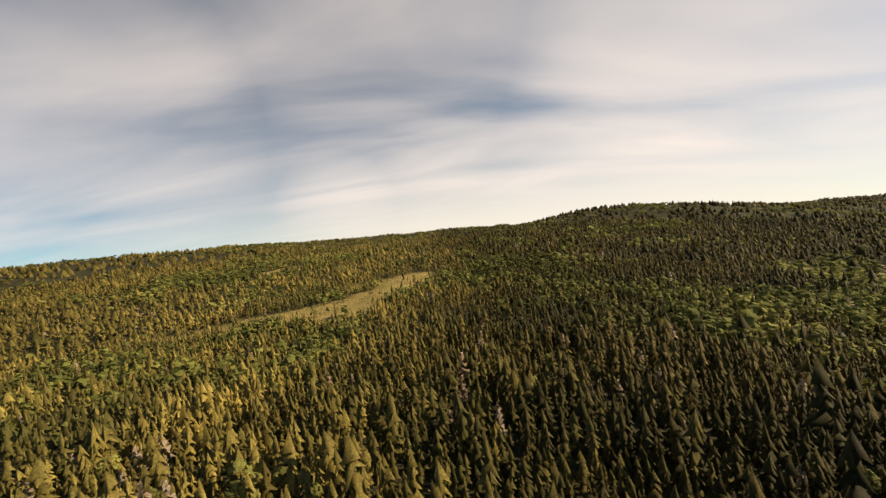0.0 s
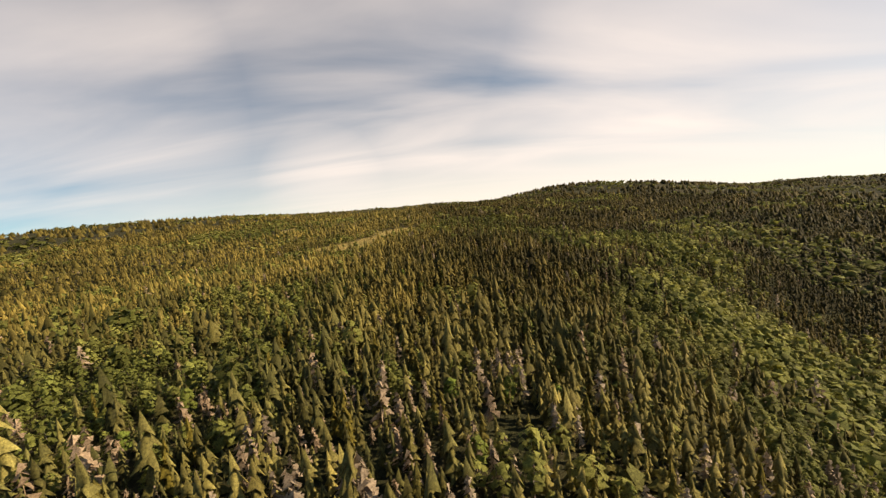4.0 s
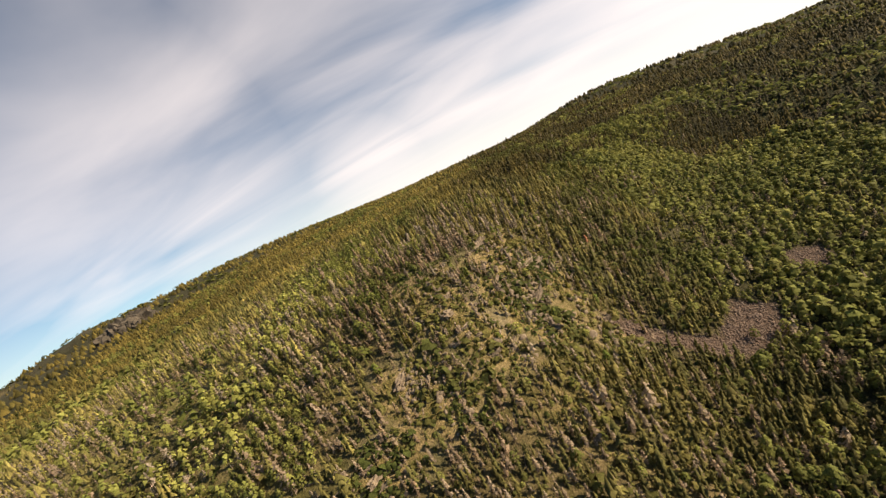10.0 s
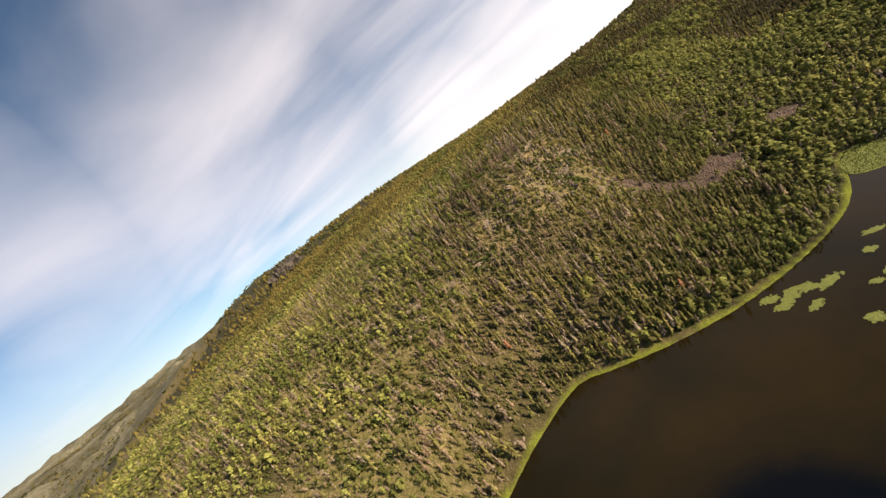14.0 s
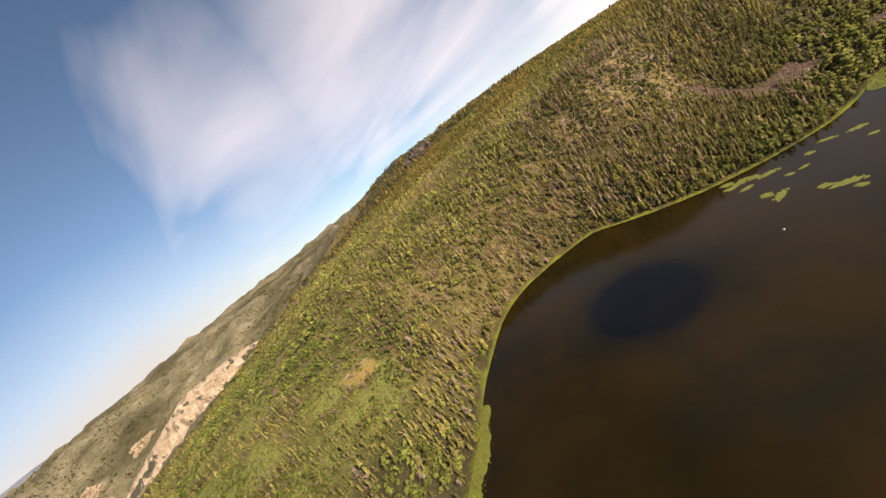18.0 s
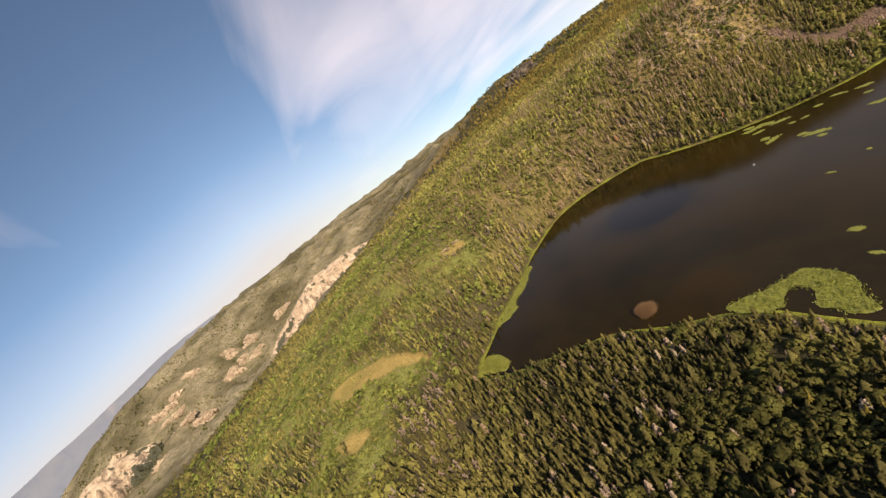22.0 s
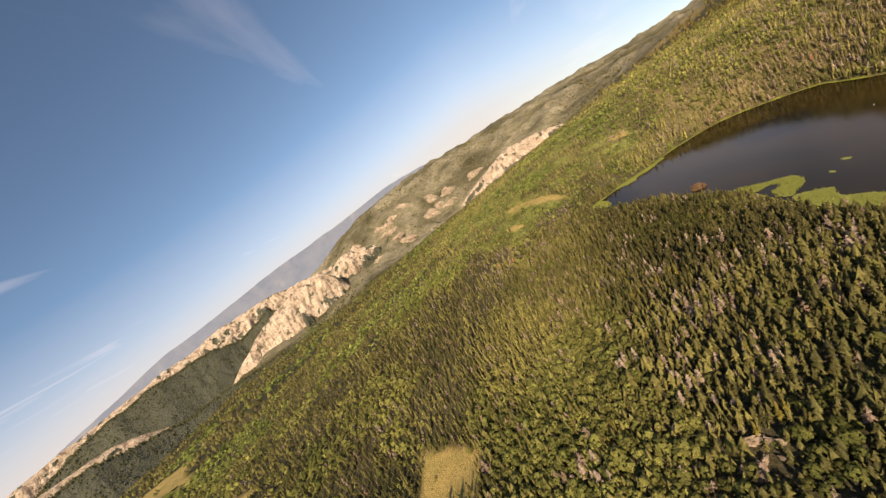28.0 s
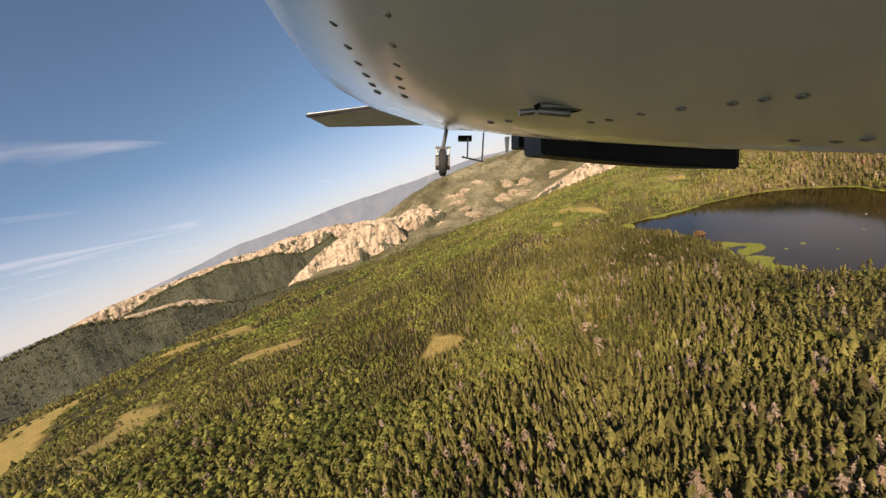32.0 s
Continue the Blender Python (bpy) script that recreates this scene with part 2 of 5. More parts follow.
# ---- where things grow ----
FLIGHT = np.array([(0, 60), (20, -220), (50, -450), (180, -600), (370, -680), (600, -640)], float)     # the stretch of land under the path
MEADOW = [(-238, 290), (-163, 300), (-118, 292), (-87, 305), (-60, 330), (-60, 365), (-30, 388), (-12, 386), (-8, 328), (-42, 282), (-64, 242), (-92, 252), (-164, 274), (-206, 270)]
LOBE = [(-100, 335), (-84, 362), (-56, 374), (-60, 350), (-80, 332)]
HIGH_CLEARING = [(-262, 530), (-225, 575), (-205, 545), (-235, 500)]
FIELD = [(337, -789), (319, -803), (269, -806), (275, -790), (286, -766), (304, -750), (332, -755)]
TAN_SLOPE = [(-101, -688), (-104, -668), (-73, -629), (-29, -609), (2, -607), (-35, -632), (-56, -658), (-63, -682)]
SMALL_CLEARINGS = [[(-26, -702), (-19, -677), (0, -673), (3, -691)], [(-152, -500), (-133, -477), (-113, -481), (-121, -502)]]
OUTLET_MEADOW = [(-92, -631), (-30, -618), (12, -606), (30, -618), (-10, -640), (-60, -652)]
GREEN_SLOPE = [(-330, -720), (-231, -655), (-120, -655), (-40, -650), (30, -660), (60, -680), (20, -730), (-90, -785), (-220, -805), (-320, -790)]
LONG_MEADOW = [(-396, -2467), (-265, -1974), (-245, -1707), (-92, -1523), (5, -1383), (-13, -1463), (-98, -1738), (-210, -2248)]
STRIP_MEADOW = [(163, -1246), (181, -1107), (195, -1038), (231, -1033), (227, -1146), (219, -1234)]
BIG_MEADOW = [(99, -2147), (57, -2021), (184, -1873), (349, -1554), (446, -1417), (411, -1654), (308, -2047), (190, -2166)]
NEAR_MEADOW = [(491, -1115), (442, -1174), (368, -1243), (316, -1380), (295, -1351), (323, -1199), (356, -1135), (421, -1076), (475, -1047)]
SCREE = [(122, -151), (140, -155), (131, -174), (112, -186), (97, -184), (84, -176), (60, -175), (58, -168), (70, -164), (88, -169), (104, -170)]
SCREE_TOP = [(173, -116), (199, -112), (181, -137), (164, -134)]
DRY = [MEADOW, LOBE, HIGH_CLEARING, FIELD, TAN_SLOPE, LONG_MEADOW, STRIP_MEADOW, BIG_MEADOW, NEAR_MEADOW] + SMALL_CLEARINGS
LUSH_SLOPE = [(-270, -640), (-110, -570), (-50, -525), (-70, -490), (-130, -470), (-230, -480), (-300, -560)]
GREEN = [OUTLET_MEADOW, GREEN_SLOPE, LUSH_SLOPE]
STONY = [SCREE, SCREE_TOP]
BOULDER_GAPS = [[(385, -647), (394, -648), (400, -645), (399, -640), (388, -639)], [(405, -641), (414, -643), (421, -640), (420, -636), (407, -635)]]
RIDGE_ROCK = [(-21, -222, 16), (-11, -188, 16), (22, -184, 15), (18, -167, 14), (38, -155, 13), (33, -188, 15), (25, -146, 14), (5, -205, 14), (-85, -284, 9), (-129, -279, 9), (-155, -314, 10), (-58, -262, 9), (60, -180, 9), (-40, -245, 10), (50, -110, 9), (-145, -492, 12)]
NORTH_CLIFF = [(-919, 454, 22), (-900, 470, 18), (-945, 445, 18)]
TAN_BAND = [(-820, -440), (-960, -300), (-1010, -120), (-1130, 60), (-1200, 260), (-1260, 440), (-1380, 440), (-1330, 240), (-1280, 20), (-1180, -160), (-1090, -330), (-950, -470)]
CANYON_ROCK = [(-2566, -1997, 80), (-2361, -1499, 50), (-2671, -1713, 60), (-2700, -1180, 70), (-2900, -1290, 70), (-2473, -1645, 50), (-2907, -1117, 60), (-2887, -849, 60), (-2656, -1317, 60), (-2998, -1624, 60), (-2802, -1755, 70), (-2704, -2171, 80), (-2222, -1715, 60)]


def in_any(x, y, rings, soft=0.0):
    hit = np.zeros(x.shape)
    for ring in rings:
        r = np.array(ring, float)
        lo, hi = r.min(0) - 30, r.max(0) + 30
        near = (x > lo[0]) & (x < hi[0]) & (y > lo[1]) & (y < hi[1])
        if near.any():
            d = ring_distance(x[near], y[near], r)
            hit[near] = np.maximum(hit[near], 1 - step(-1.5 - soft, 1.5 + soft, d))
    return hit


def in_spots(x, y, spots, rag):
    hit = np.zeros(x.shape)
    for sx, sy, r in spots:
        d = np.hypot(x - sx, y - sy) / (r * (1.28 if 12.5 < r < 17 else 1.0))
        hit = np.maximum(hit, 1 - step(0.6, 1.15, d + rag))
    return hit


def tan_slope(x, y):
    """The dry, thinly wooded slope over the west shore."""
    return np.maximum(np.exp(-(((x + 85) / 115) ** 2) - ((y + 325) / 120) ** 2), 0.7 * np.exp(-(((x + 185) / 110) ** 2) - ((y + 480) / 150) ** 2) + 0.6 * np.exp(-(((x + 235) / 80) ** 2) - ((y + 195) / 75) ** 2))


def open_west(x, y):
    """Gaps in the thin woods of the west side."""
    return step(-15, -90, x) * step(-880, -780, y) * (1 - step(-120, 40, y)) * step(-1100, -900, x) * np.clip(0.55 + fractal(x, y, 45, 4, 95) * 2.2, 0, 0.85)


def tan_band(x, y):
    """The long bare strip of dry slope far down the west side."""
    return in_any(x + fractal(x, y, 90, 3, 103) * 160, y, [TAN_BAND], 22.0) * np.clip(0.85 + fractal(x, y, 50, 4, 105) * 2.2, 0, 1)


def flight_distance(x, y):
    best = np.full(x.shape, 1e9)
    for a, b in zip(FLIGHT[:-1], FLIGHT[1:]):
        d = b - a
        s = np.clip(((x - a[0]) * d[0] + (y - a[1]) * d[1]) / (d @ d), 0, 1)
        best = np.minimum(best, np.hypot(x - a[0] - s * d[0], y - a[1] - s * d[1]))
    return best


def cover(x, y, wobble=True):
    """Shares of dry grass, green grass, bare rock and scree."""
    wx = x + (fractal(x, y, 18, 3, 21) * 9 if wobble else 0)
    wy = y + (fractal(x, y, 18, 3, 27) * 9 if wobble else 0)
    far = np.hypot(x - 100, y + 400)
    dry, green, scree = in_any(wx, wy, DRY, 1.5), in_any(wx, wy, GREEN, 9.0) * np.clip(0.5 + fractal(x, y, 26, 4, 47) * 3.4, 0, 0.9), in_any(wx, wy, STONY)
    green = green * (1 - 0.9 * dry)
    rag = fractal(x, y, 14, 3, 31) * 1.6
    rock = in_spots(x, y, RIDGE_ROCK, rag)
    rock = np.maximum(rock, 0.35 * in_spots(x, y, NORTH_CLIFF, rag))
    rag = fractal(x, y, 150, 4, 33) * 1.8
    rock = np.maximum(rock, np.where(far > 900, in_spots(x, y, CANYON_ROCK, rag), 0))
    return dry, green, rock, scree


# ---- materials ----
def material(name):
    m = bpy.data.materials.new(name)
    m.use_nodes = True
    k = Nodes(m.node_tree)
    o, b = k.add("ShaderNodeOutputMaterial"), k.add("ShaderNodeBsdfPrincipled")
    k.link(b.outputs[0], o.inputs[0])
    return m, k, b


def bumped(k, b, height, strength, distance):
    node = k.add("ShaderNodeBump", Strength=strength, Distance=distance)
    k.link(height, node.inputs["Height"])
    k.link(node.outputs[0], b.inputs["Normal"])


def leaf_material(name, share=0.3):
    """Foliage: colour from the tint of each plant, some light passing through."""
    m = bpy.data.materials.new(name)
    m.use_nodes = True
    k = Nodes(m.node_tree)
    o = k.add("ShaderNodeOutputMaterial")
    colour = k.add("ShaderNodeVertexColor")
    colour.layer_name = "tint"
    geo = k.add("ShaderNodeNewGeometry")
    spots = k.noise(geo.outputs["Position"], 2.6, 3, 0.7)
    c = k.mix(1.0, colour.outputs[0], k.ramp(spots, [(0.3, 0.42), (0.7, 1.5)]), "MULTIPLY")
    b = k.add("ShaderNodeBsdfPrincipled", Roughness=0.75)
    b.inputs["Specular IOR Level"].default_value = 0.15
    t = k.add("ShaderNodeBsdfTranslucent")
    mix = k.add("ShaderNodeMixShader", Fac=share)
    k.link(c, b.inputs["Base Color"])
    k.link(c, t.inputs[0])
    k.link(b.outputs[0], mix.inputs[1])
    k.link(t.outputs[0], mix.inputs[2])
    k.link(mix.outputs[0], o.inputs[0])
    return m


NEEDLES, LEAVES, DEADWOOD = leaf_material("needles", 0.12), leaf_material("leaves", 0.35), leaf_material("dead_twigs", 0.15)


def rock_material(name, dark, light, scale, bump=0.4):
    m, k, b = material(name)
    geo = k.add("ShaderNodeNewGeometry")
    broad = k.noise(geo.outputs["Position"], scale, 6, 0.65, 0.4)
    fine = k.noise(geo.outputs["Position"], scale * 9, 4, 0.6)
    stretch = k.add("ShaderNodeMapping")
    stretch.inputs["Scale"].default_value = (1, 1, 0.25)
    k.link(geo.outputs["Position"], stretch.inputs[0])
    streak = k.noise(stretch.outputs[0], scale * 4, 4, 0.6)
    c = k.mix(k.ramp(broad, [(0.35, 0.0), (0.65, 1.0)]), dark, light)
    c = k.mix(k.ramp(streak, [(0.45, 0.0), (0.75, 0.6)]), c, tuple(v * 0.5 for v in dark))
    k.link(k.mix(0.5, c, k.ramp(fine, [(0.3, 0.5), (0.7, 1.4)]), "MULTIPLY"), b.inputs["Base Color"])
    b.inputs["Roughness"].default_value = 0.9
    bumped(k, b, fine, bump, 1.0 / scale / 20)
    return m


RIDGE_STONE = rock_material("ridge_stone", (0.16, 0.115, 0.075), (0.37, 0.275, 0.18), 0.35)
PALE_STONE = rock_material("pale_stone", (0.25, 0.185, 0.12), (0.50, 0.40, 0.285), 0.012)
DARK_STONE = rock_material("dark_stone", (0.06, 0.048, 0.034), (0.15, 0.115, 0.08), 0.06)
SCREE_STONE = rock_material("scree_stone", (0.13, 0.085, 0.06), (0.24, 0.165, 0.12), 0.8)
BARK, k, b = material("bark")
geo = k.add("ShaderNodeNewGeometry")
k.link(k.ramp(k.noise(geo.outputs["Position"], 5, 3), [(0.3, (0.07, 0.05, 0.035)), (0.7, (0.22, 0.18, 0.14))]), b.inputs["Base Color"])
b.inputs["Roughness"].default_value = 0.9


# ---- meshes ----
def grid_mesh(name, verts, faces, smooth=False):
    me = bpy.data.meshes.new(name)
    verts, faces = np.asarray(verts, np.float32), np.asarray(faces, np.int32)
    w = faces.shape[1]
    me.vertices.add(len(verts))
    me.vertices.foreach_set("co", verts.ravel())
    me.loops.add(faces.size)
    me.loops.foreach_set("vertex_index", faces.ravel())
    me.polygons.add(len(faces))
    me.polygons.foreach_set("loop_start", np.arange(0, faces.size, w, dtype=np.int32))
    if smooth:
        me.polygons.foreach_set("use_smooth", np.ones(len(faces), bool))
    me.update(calc_edges=True)
    return me


def tinted(me, colours, name="tint"):
    attribute = me.color_attributes.new(name, "FLOAT_COLOR", "POINT")
    attribute.data.foreach_set("color", np.c_[colours, np.ones(len(colours))].astype(np.float32).ravel())


def part(name, bm, mat, parent=None, label=""):
    """One mesh object of a bmesh, under a thing."""
    me = bpy.data.meshes.new(name)
    bm.to_mesh(me)
    bm.free()
    if mat:
        me.materials.append(mat)
    ob = new(name, me)
    ob.parent = parent
    return tagged(ob, label)


def mesh_part(name, me, mat, parent=None, label=""):
    if mat and not me.materials:
        me.materials.append(mat)
    ob = new(name, me)
    ob.parent = parent
    return tagged(ob, label)


# ---- ground ----
CENTRE = (80.0, -400.0)
radii = [0.5]
while radii[-1] < 5350:
    radii.append(radii[-1] + (4.0 if radii[-1] < 620 else radii[-1] * 0.018))
turns = 570
rr, aa = np.meshgrid(radii, np.arange(turns) * 2 * np.pi / turns, indexing="ij")
gx, gy = (CENTRE[0] + rr * np.cos(aa)).ravel(), (CENTRE[1] + rr * np.sin(aa)).ravel()
gd = shore_distance(gx, gy)
dry, green, rock, scree = cover(gx, gy)
ridge = np.maximum(np.where(np.hypot(gx - 100, gy + 400) < 700, rock, 0), tan_slope(gx, gy) * np.clip(0.6 + fractal(gx, gy, 30, 3, 91) * 2, 0, 1))
rock = np.maximum(rock, np.clip(0.7 + fractal(gx, gy, 260, 4, 93) * 2.2, 0, 1.0) * step(-900, -1900, gx))
west_open = open_west(gx, gy)
dry_side = step(-560, -440, gy + fractal(gx, gy, 70, 3, 99) * 160)
green = np.maximum(green, west_open * (1 - 0.8 * dry_side) * (1 - 0.9 * dry))
ridge = np.maximum.reduce([ridge, west_open * dry_side, tan_band(gx, gy)])
ridge = np.maximum(ridge, 0.75 * step(-150, -110, gx) * (1 - step(70, 130, gx)) * step(-335, -300, gy) * (1 - step(-130, -90, gy)) * np.clip(0.5 + fractal(gx, gy, 28, 4, 89) * 2.6, 0, 1))
gz = ground(gx, gy, gd)
gz = gz + rock * fractal(gx, gy, 11, 3, 41) * 5 * (gd > 0) + rock * fractal(gx, gy, 120, 4, 43) * 130 * (np.hypot(gx - 100, gy + 400) > 1000)
ii, jj = np.meshgrid(np.arange(len(radii) - 1), np.arange(turns), indexing="ij")
fa, fb = (ii * turns + jj).ravel(), (ii * turns + (jj + 1) % turns).ravel()
me = grid_mesh("ground", np.c_[gx, gy, gz], np.c_[fa, fa + turns, fb + turns, fb], True)
tinted(me, np.c_[dry, green, rock], "cover")
tinted(me, np.c_[scree, (1 - step(0.3, 3.4, gd + fractal(gx, gy, 12, 2, 51) * 6)) * (gd > -2.5), ridge], "stony")
tagged(new("ground", me), "forested mountain land with meadows, rock and scree", "ground", kind="structure")

m, k, b = material("ground_cover")
geo = k.add("ShaderNodeNewGeometry")
pos = geo.outputs["Position"]
one, two = k.add("ShaderNodeVertexColor"), k.add("ShaderNodeVertexColor")
one.layer_name, two.layer_name = "cover", "stony"
s1, s2 = k.add("ShaderNodeSeparateColor"), k.add("ShaderNodeSeparateColor")
k.link(one.outputs[0], s1.inputs[0])
k.link(two.outputs[0], s2.inputs[0])
fine, broad, tiny = k.noise(pos, 0.5, 6, 0.7), k.noise(pos, 0.035, 5, 0.65), k.noise(pos, 3.0, 4, 0.7)
huge = k.noise(pos, 0.006, 5, 0.6)
floor_c = k.mix(k.ramp(fine, [(0.35, 0.0), (0.68, 1.0)]), (0.018, 0.018, 0.009), (0.075, 0.062, 0.033))
floor_c = k.mix(k.ramp(broad, [(0.4, 0.0), (0.65, 0.7)]), floor_c, (0.05, 0.055, 0.02))
floor_c = k.mix(k.ramp(huge, [(0.45, 0.0), (0.62, 0.5)]), floor_c, (0.12, 0.10, 0.055))
dry_c = k.mix(fine, (0.30, 0.205, 0.06), (0.52, 0.385, 0.14))
dry_c = k.mix(k.ramp(broad, [(0.45, 0.0), (0.62, 0.55)]), dry_c, (0.22, 0.20, 0.06))
green_c = k.mix(k.ramp(fine, [(0.35, 0.0), (0.65, 1.0)]), (0.145, 0.178, 0.042), (0.35, 0.35, 0.10))
rock_c = k.mix(k.ramp(k.noise(pos, 0.018, 7, 0.7, 0.5), [(0.38, 0.0), (0.6, 1.0)]), (0.19, 0.17, 0.11), (0.40, 0.335, 0.24))
rock_c = k.mix(k.ramp(fine, [(0.4, 0.0), (0.62, 0.55)]), rock_c, (0.19, 0.175, 0.075))
scree_c = k.mix(k.ramp(tiny, [(0.35, 0.0), (0.65, 1.0)]), (0.07, 0.045, 0.035), (0.235, 0.16, 0.115))
shore_c = k.mix(fine, (0.15, 0.175, 0.023), (0.34, 0.355, 0.05))
rock_c = k.mix(k.ramp(k.noise(pos, 0.055, 5, 0.7), [(0.46, 0.0), (0.56, 0.45)]), rock_c, (0.115, 0.11, 0.055))
ridge_c = k.mix(k.ramp(k.noise(pos, 0.16, 6, 0.7, 0.6), [(0.42, 0.0), (0.60, 1.0)]), (0.21, 0.16, 0.05), (0.48, 0.335, 0.16))
ridge_c = k.mix(k.ramp(tiny, [(0.38, 0.0), (0.58, 0.65)]), ridge_c, (0.085, 0.07, 0.03))
c = k.mix(s1.outputs[2], floor_c, rock_c)
c = k.mix(s2.outputs[2], c, ridge_c)
c = k.mix(s1.outputs[0], c, dry_c)
c = k.mix(s1.outputs[1], c, green_c)
c = k.mix(s2.outputs[0], c, scree_c)
c = k.mix(s2.outputs[1], c, shore_c)
c = k.mix(0.75, c, k.ramp(k.noise(pos, 1.1, 5, 0.75, 0.5), [(0.34, 0.38), (0.66, 1.55)]), "MULTIPLY")
k.link(c, b.inputs["Base Color"])
b.inputs["Roughness"].default_value = 0.95
b.inputs["Specular IOR Level"].default_value = 0.1
bumped(k, b, k.math("ADD", fine, k.math("MULTIPLY", tiny, 0.3)), 0.8, 1.2)
me.materials.append(m)

# ---- lake ----
bm = bmesh.new()
bmesh.ops.create_grid(bm, x_segments=60, y_segments=60, size=215)
water = part("water", bm, None)
water.location = (118, -405, 0)
tagged(water, "still brown lake with a dark blue deep hole", "lake", kind="structure")
m, k, b = material("lake_water")
geo = k.add("ShaderNodeNewGeometry")
pos = geo.outputs["Position"]
away = k.add("ShaderNodeVectorMath")
away.operation = "DISTANCE"
away.inputs[1].default_value = (56, -412, 0)
k.link(pos, away.inputs[0])
ragged = k.math("ADD", away.outputs["Value"], k.math("MULTIPLY", k.noise(pos, 0.12, 4, 0.6), 9.0))
hole = k.ramp(k.math("DIVIDE", ragged, 68.0), [(0.46, 1.0), (0.60, 0.3), (0.85, 0.0)])
murk = k.ramp(k.noise(pos, 0.018, 4, 0.6), [(0.35, (0.024, 0.0145, 0.0024)), (0.65, (0.0125, 0.0095, 0.0024))])
k.link(k.mix(hole, murk, (0.0012, 0.0022, 0.0038)), b.inputs["Base Color"])
b.inputs["Roughness"].default_value = 0.09
b.inputs["IOR"].default_value = 1.33
b.inputs["Specular IOR Level"].default_value = 0.31
bumped(k, b, k.noise(pos, 0.8, 3, 0.6), 0.035, 0.5)
water.data.materials.append(m)

# ---- trees ----
rng = np.random.default_rng(5)


def spruce(tiers, seed, slim=0.14, points=6):
    """Crown of a spruce, one metre high: a ragged column of drooping tiers of boughs."""
    r = np.random.default_rng(seed)
    v, f, shade = [], [], []
    for t in range(tiers):
        low = 0.05 + 0.78 * t / tiers + r.uniform(-0.03, 0.03)
        reach = slim * (1.0 - 0.62 * (t / tiers) ** 1.3) * r.uniform(0.8, 1.2)
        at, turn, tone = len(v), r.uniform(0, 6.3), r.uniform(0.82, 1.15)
        for e in range(points):
            q = turn + 2 * math.pi * e / points + r.uniform(-0.35, 0.35)
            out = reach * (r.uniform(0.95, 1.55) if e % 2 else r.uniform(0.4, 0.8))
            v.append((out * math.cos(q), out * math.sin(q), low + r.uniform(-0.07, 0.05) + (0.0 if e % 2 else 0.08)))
            # inner points darkened: depth shading of the crown painted into the tint
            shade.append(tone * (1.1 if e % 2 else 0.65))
        top = 1.0 if t == tiers - 1 else min(0.97, low + 0.42 / tiers ** 0.5 + r.uniform(0.0, 0.08))
        v.append((r.normal(0, 0.012), r.normal(0, 0.012), top))
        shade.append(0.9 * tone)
        f += [(at + e, at + (e + 1) % points, at + points) for e in range(points)]
    return np.array(v), np.array(f), np.array(shade)[:, None] * np.ones(3)


def aspen(clumps, seed, wide=0.27, size=0.12, foot=0.0):
    """A leafy crown one metre high, of many small clumps of leaves with gaps, on a pale stem where foot is its width."""
    r = np.random.default_rng(seed)
    v, f, shade = [], [], []
    for n_c in range(clumps):
        up = (n_c + 0.5) / clumps
        out = wide * math.sin(math.pi * (0.22 + 0.70 * up)) * r.uniform(0.35, 1.0) ** 0.5
        q = 2.4 * n_c + r.uniform(-0.6, 0.6)
        centre = np.array([out * math.cos(q), out * math.sin(q), 0.32 + 0.62 * up + r.uniform(-0.05, 0.05)])
        normal = np.array([math.cos(q), math.sin(q), r.uniform(0.1, 1.1) + 0.8 * up])
        normal /= np.linalg.norm(normal)
        a = np.cross(normal, r.normal(size=3))
        a /= np.linalg.norm(a)
        c = np.cross(normal, a)
        big = size * r.uniform(0.75, 1.3)
        at, tone = len(v), r.uniform(0.85, 1.12)
        for w, rise in ((0.0, -0.3), (1.5, 0.25), (3.1, -0.35), (4.6, 0.2)):
            w += r.uniform(-0.35, 0.35)
            v.append(centre + big * r.uniform(0.8, 1.2) * (a * math.cos(w) + c * math.sin(w)) + normal * big * rise)
            # clumps get darker towards the foot of the crown
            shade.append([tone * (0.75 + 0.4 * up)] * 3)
        f += [(at, at + 1, at + 3), (at + 1, at + 2, at + 3)]
    if foot:
        at = len(v)
        v += [np.array(p) for p in ((-foot, 0, 0), (foot, 0, 0), (0, 0, 0.75), (0, -foot, 0), (0, foot, 0))]
        shade += [[2.3, 1.9, 6.5]] * 5
        f += [(at, at + 1, at + 2), (at + 3, at + 4, at + 2)]
    return np.array(v), np.array(f), np.array(shade)


def snag(twigs, seed):
    """A dead tree one metre high: a bare stem with thin drooping twigs."""
    r = np.random.default_rng(seed)
    v, f = [], []
    for e in range(3):
        v.append((0.014 * math.cos(2.1 * e), 0.014 * math.sin(2.1 * e), 0.0))
    v.append((0, 0, 1.0))
    f += [(0, 1, 3), (1, 2, 3), (2, 0, 3)]
    for t in range(twigs):
        up = 0.22 + 0.74 * t / twigs
        q, long = r.uniform(0, 6.3), 0.19 * (1.15 - up) * r.uniform(0.7, 1.3)
        at = len(v)
        c, s = math.cos(q), math.sin(q)
        v += [(0, 0, up), (long * c - 0.06 * s, long * s + 0.06 * c, up - 0.04), (long * c + 0.06 * s, long * s - 0.06 * c, up - 0.10)]
        f.append((at, at + 1, at + 2))
    return np.array(v), np.array(f), np.r_[np.full(4, 1.1), r.uniform(0.8, 1.15, len(v) - 4)][:, None] * np.ones(3)


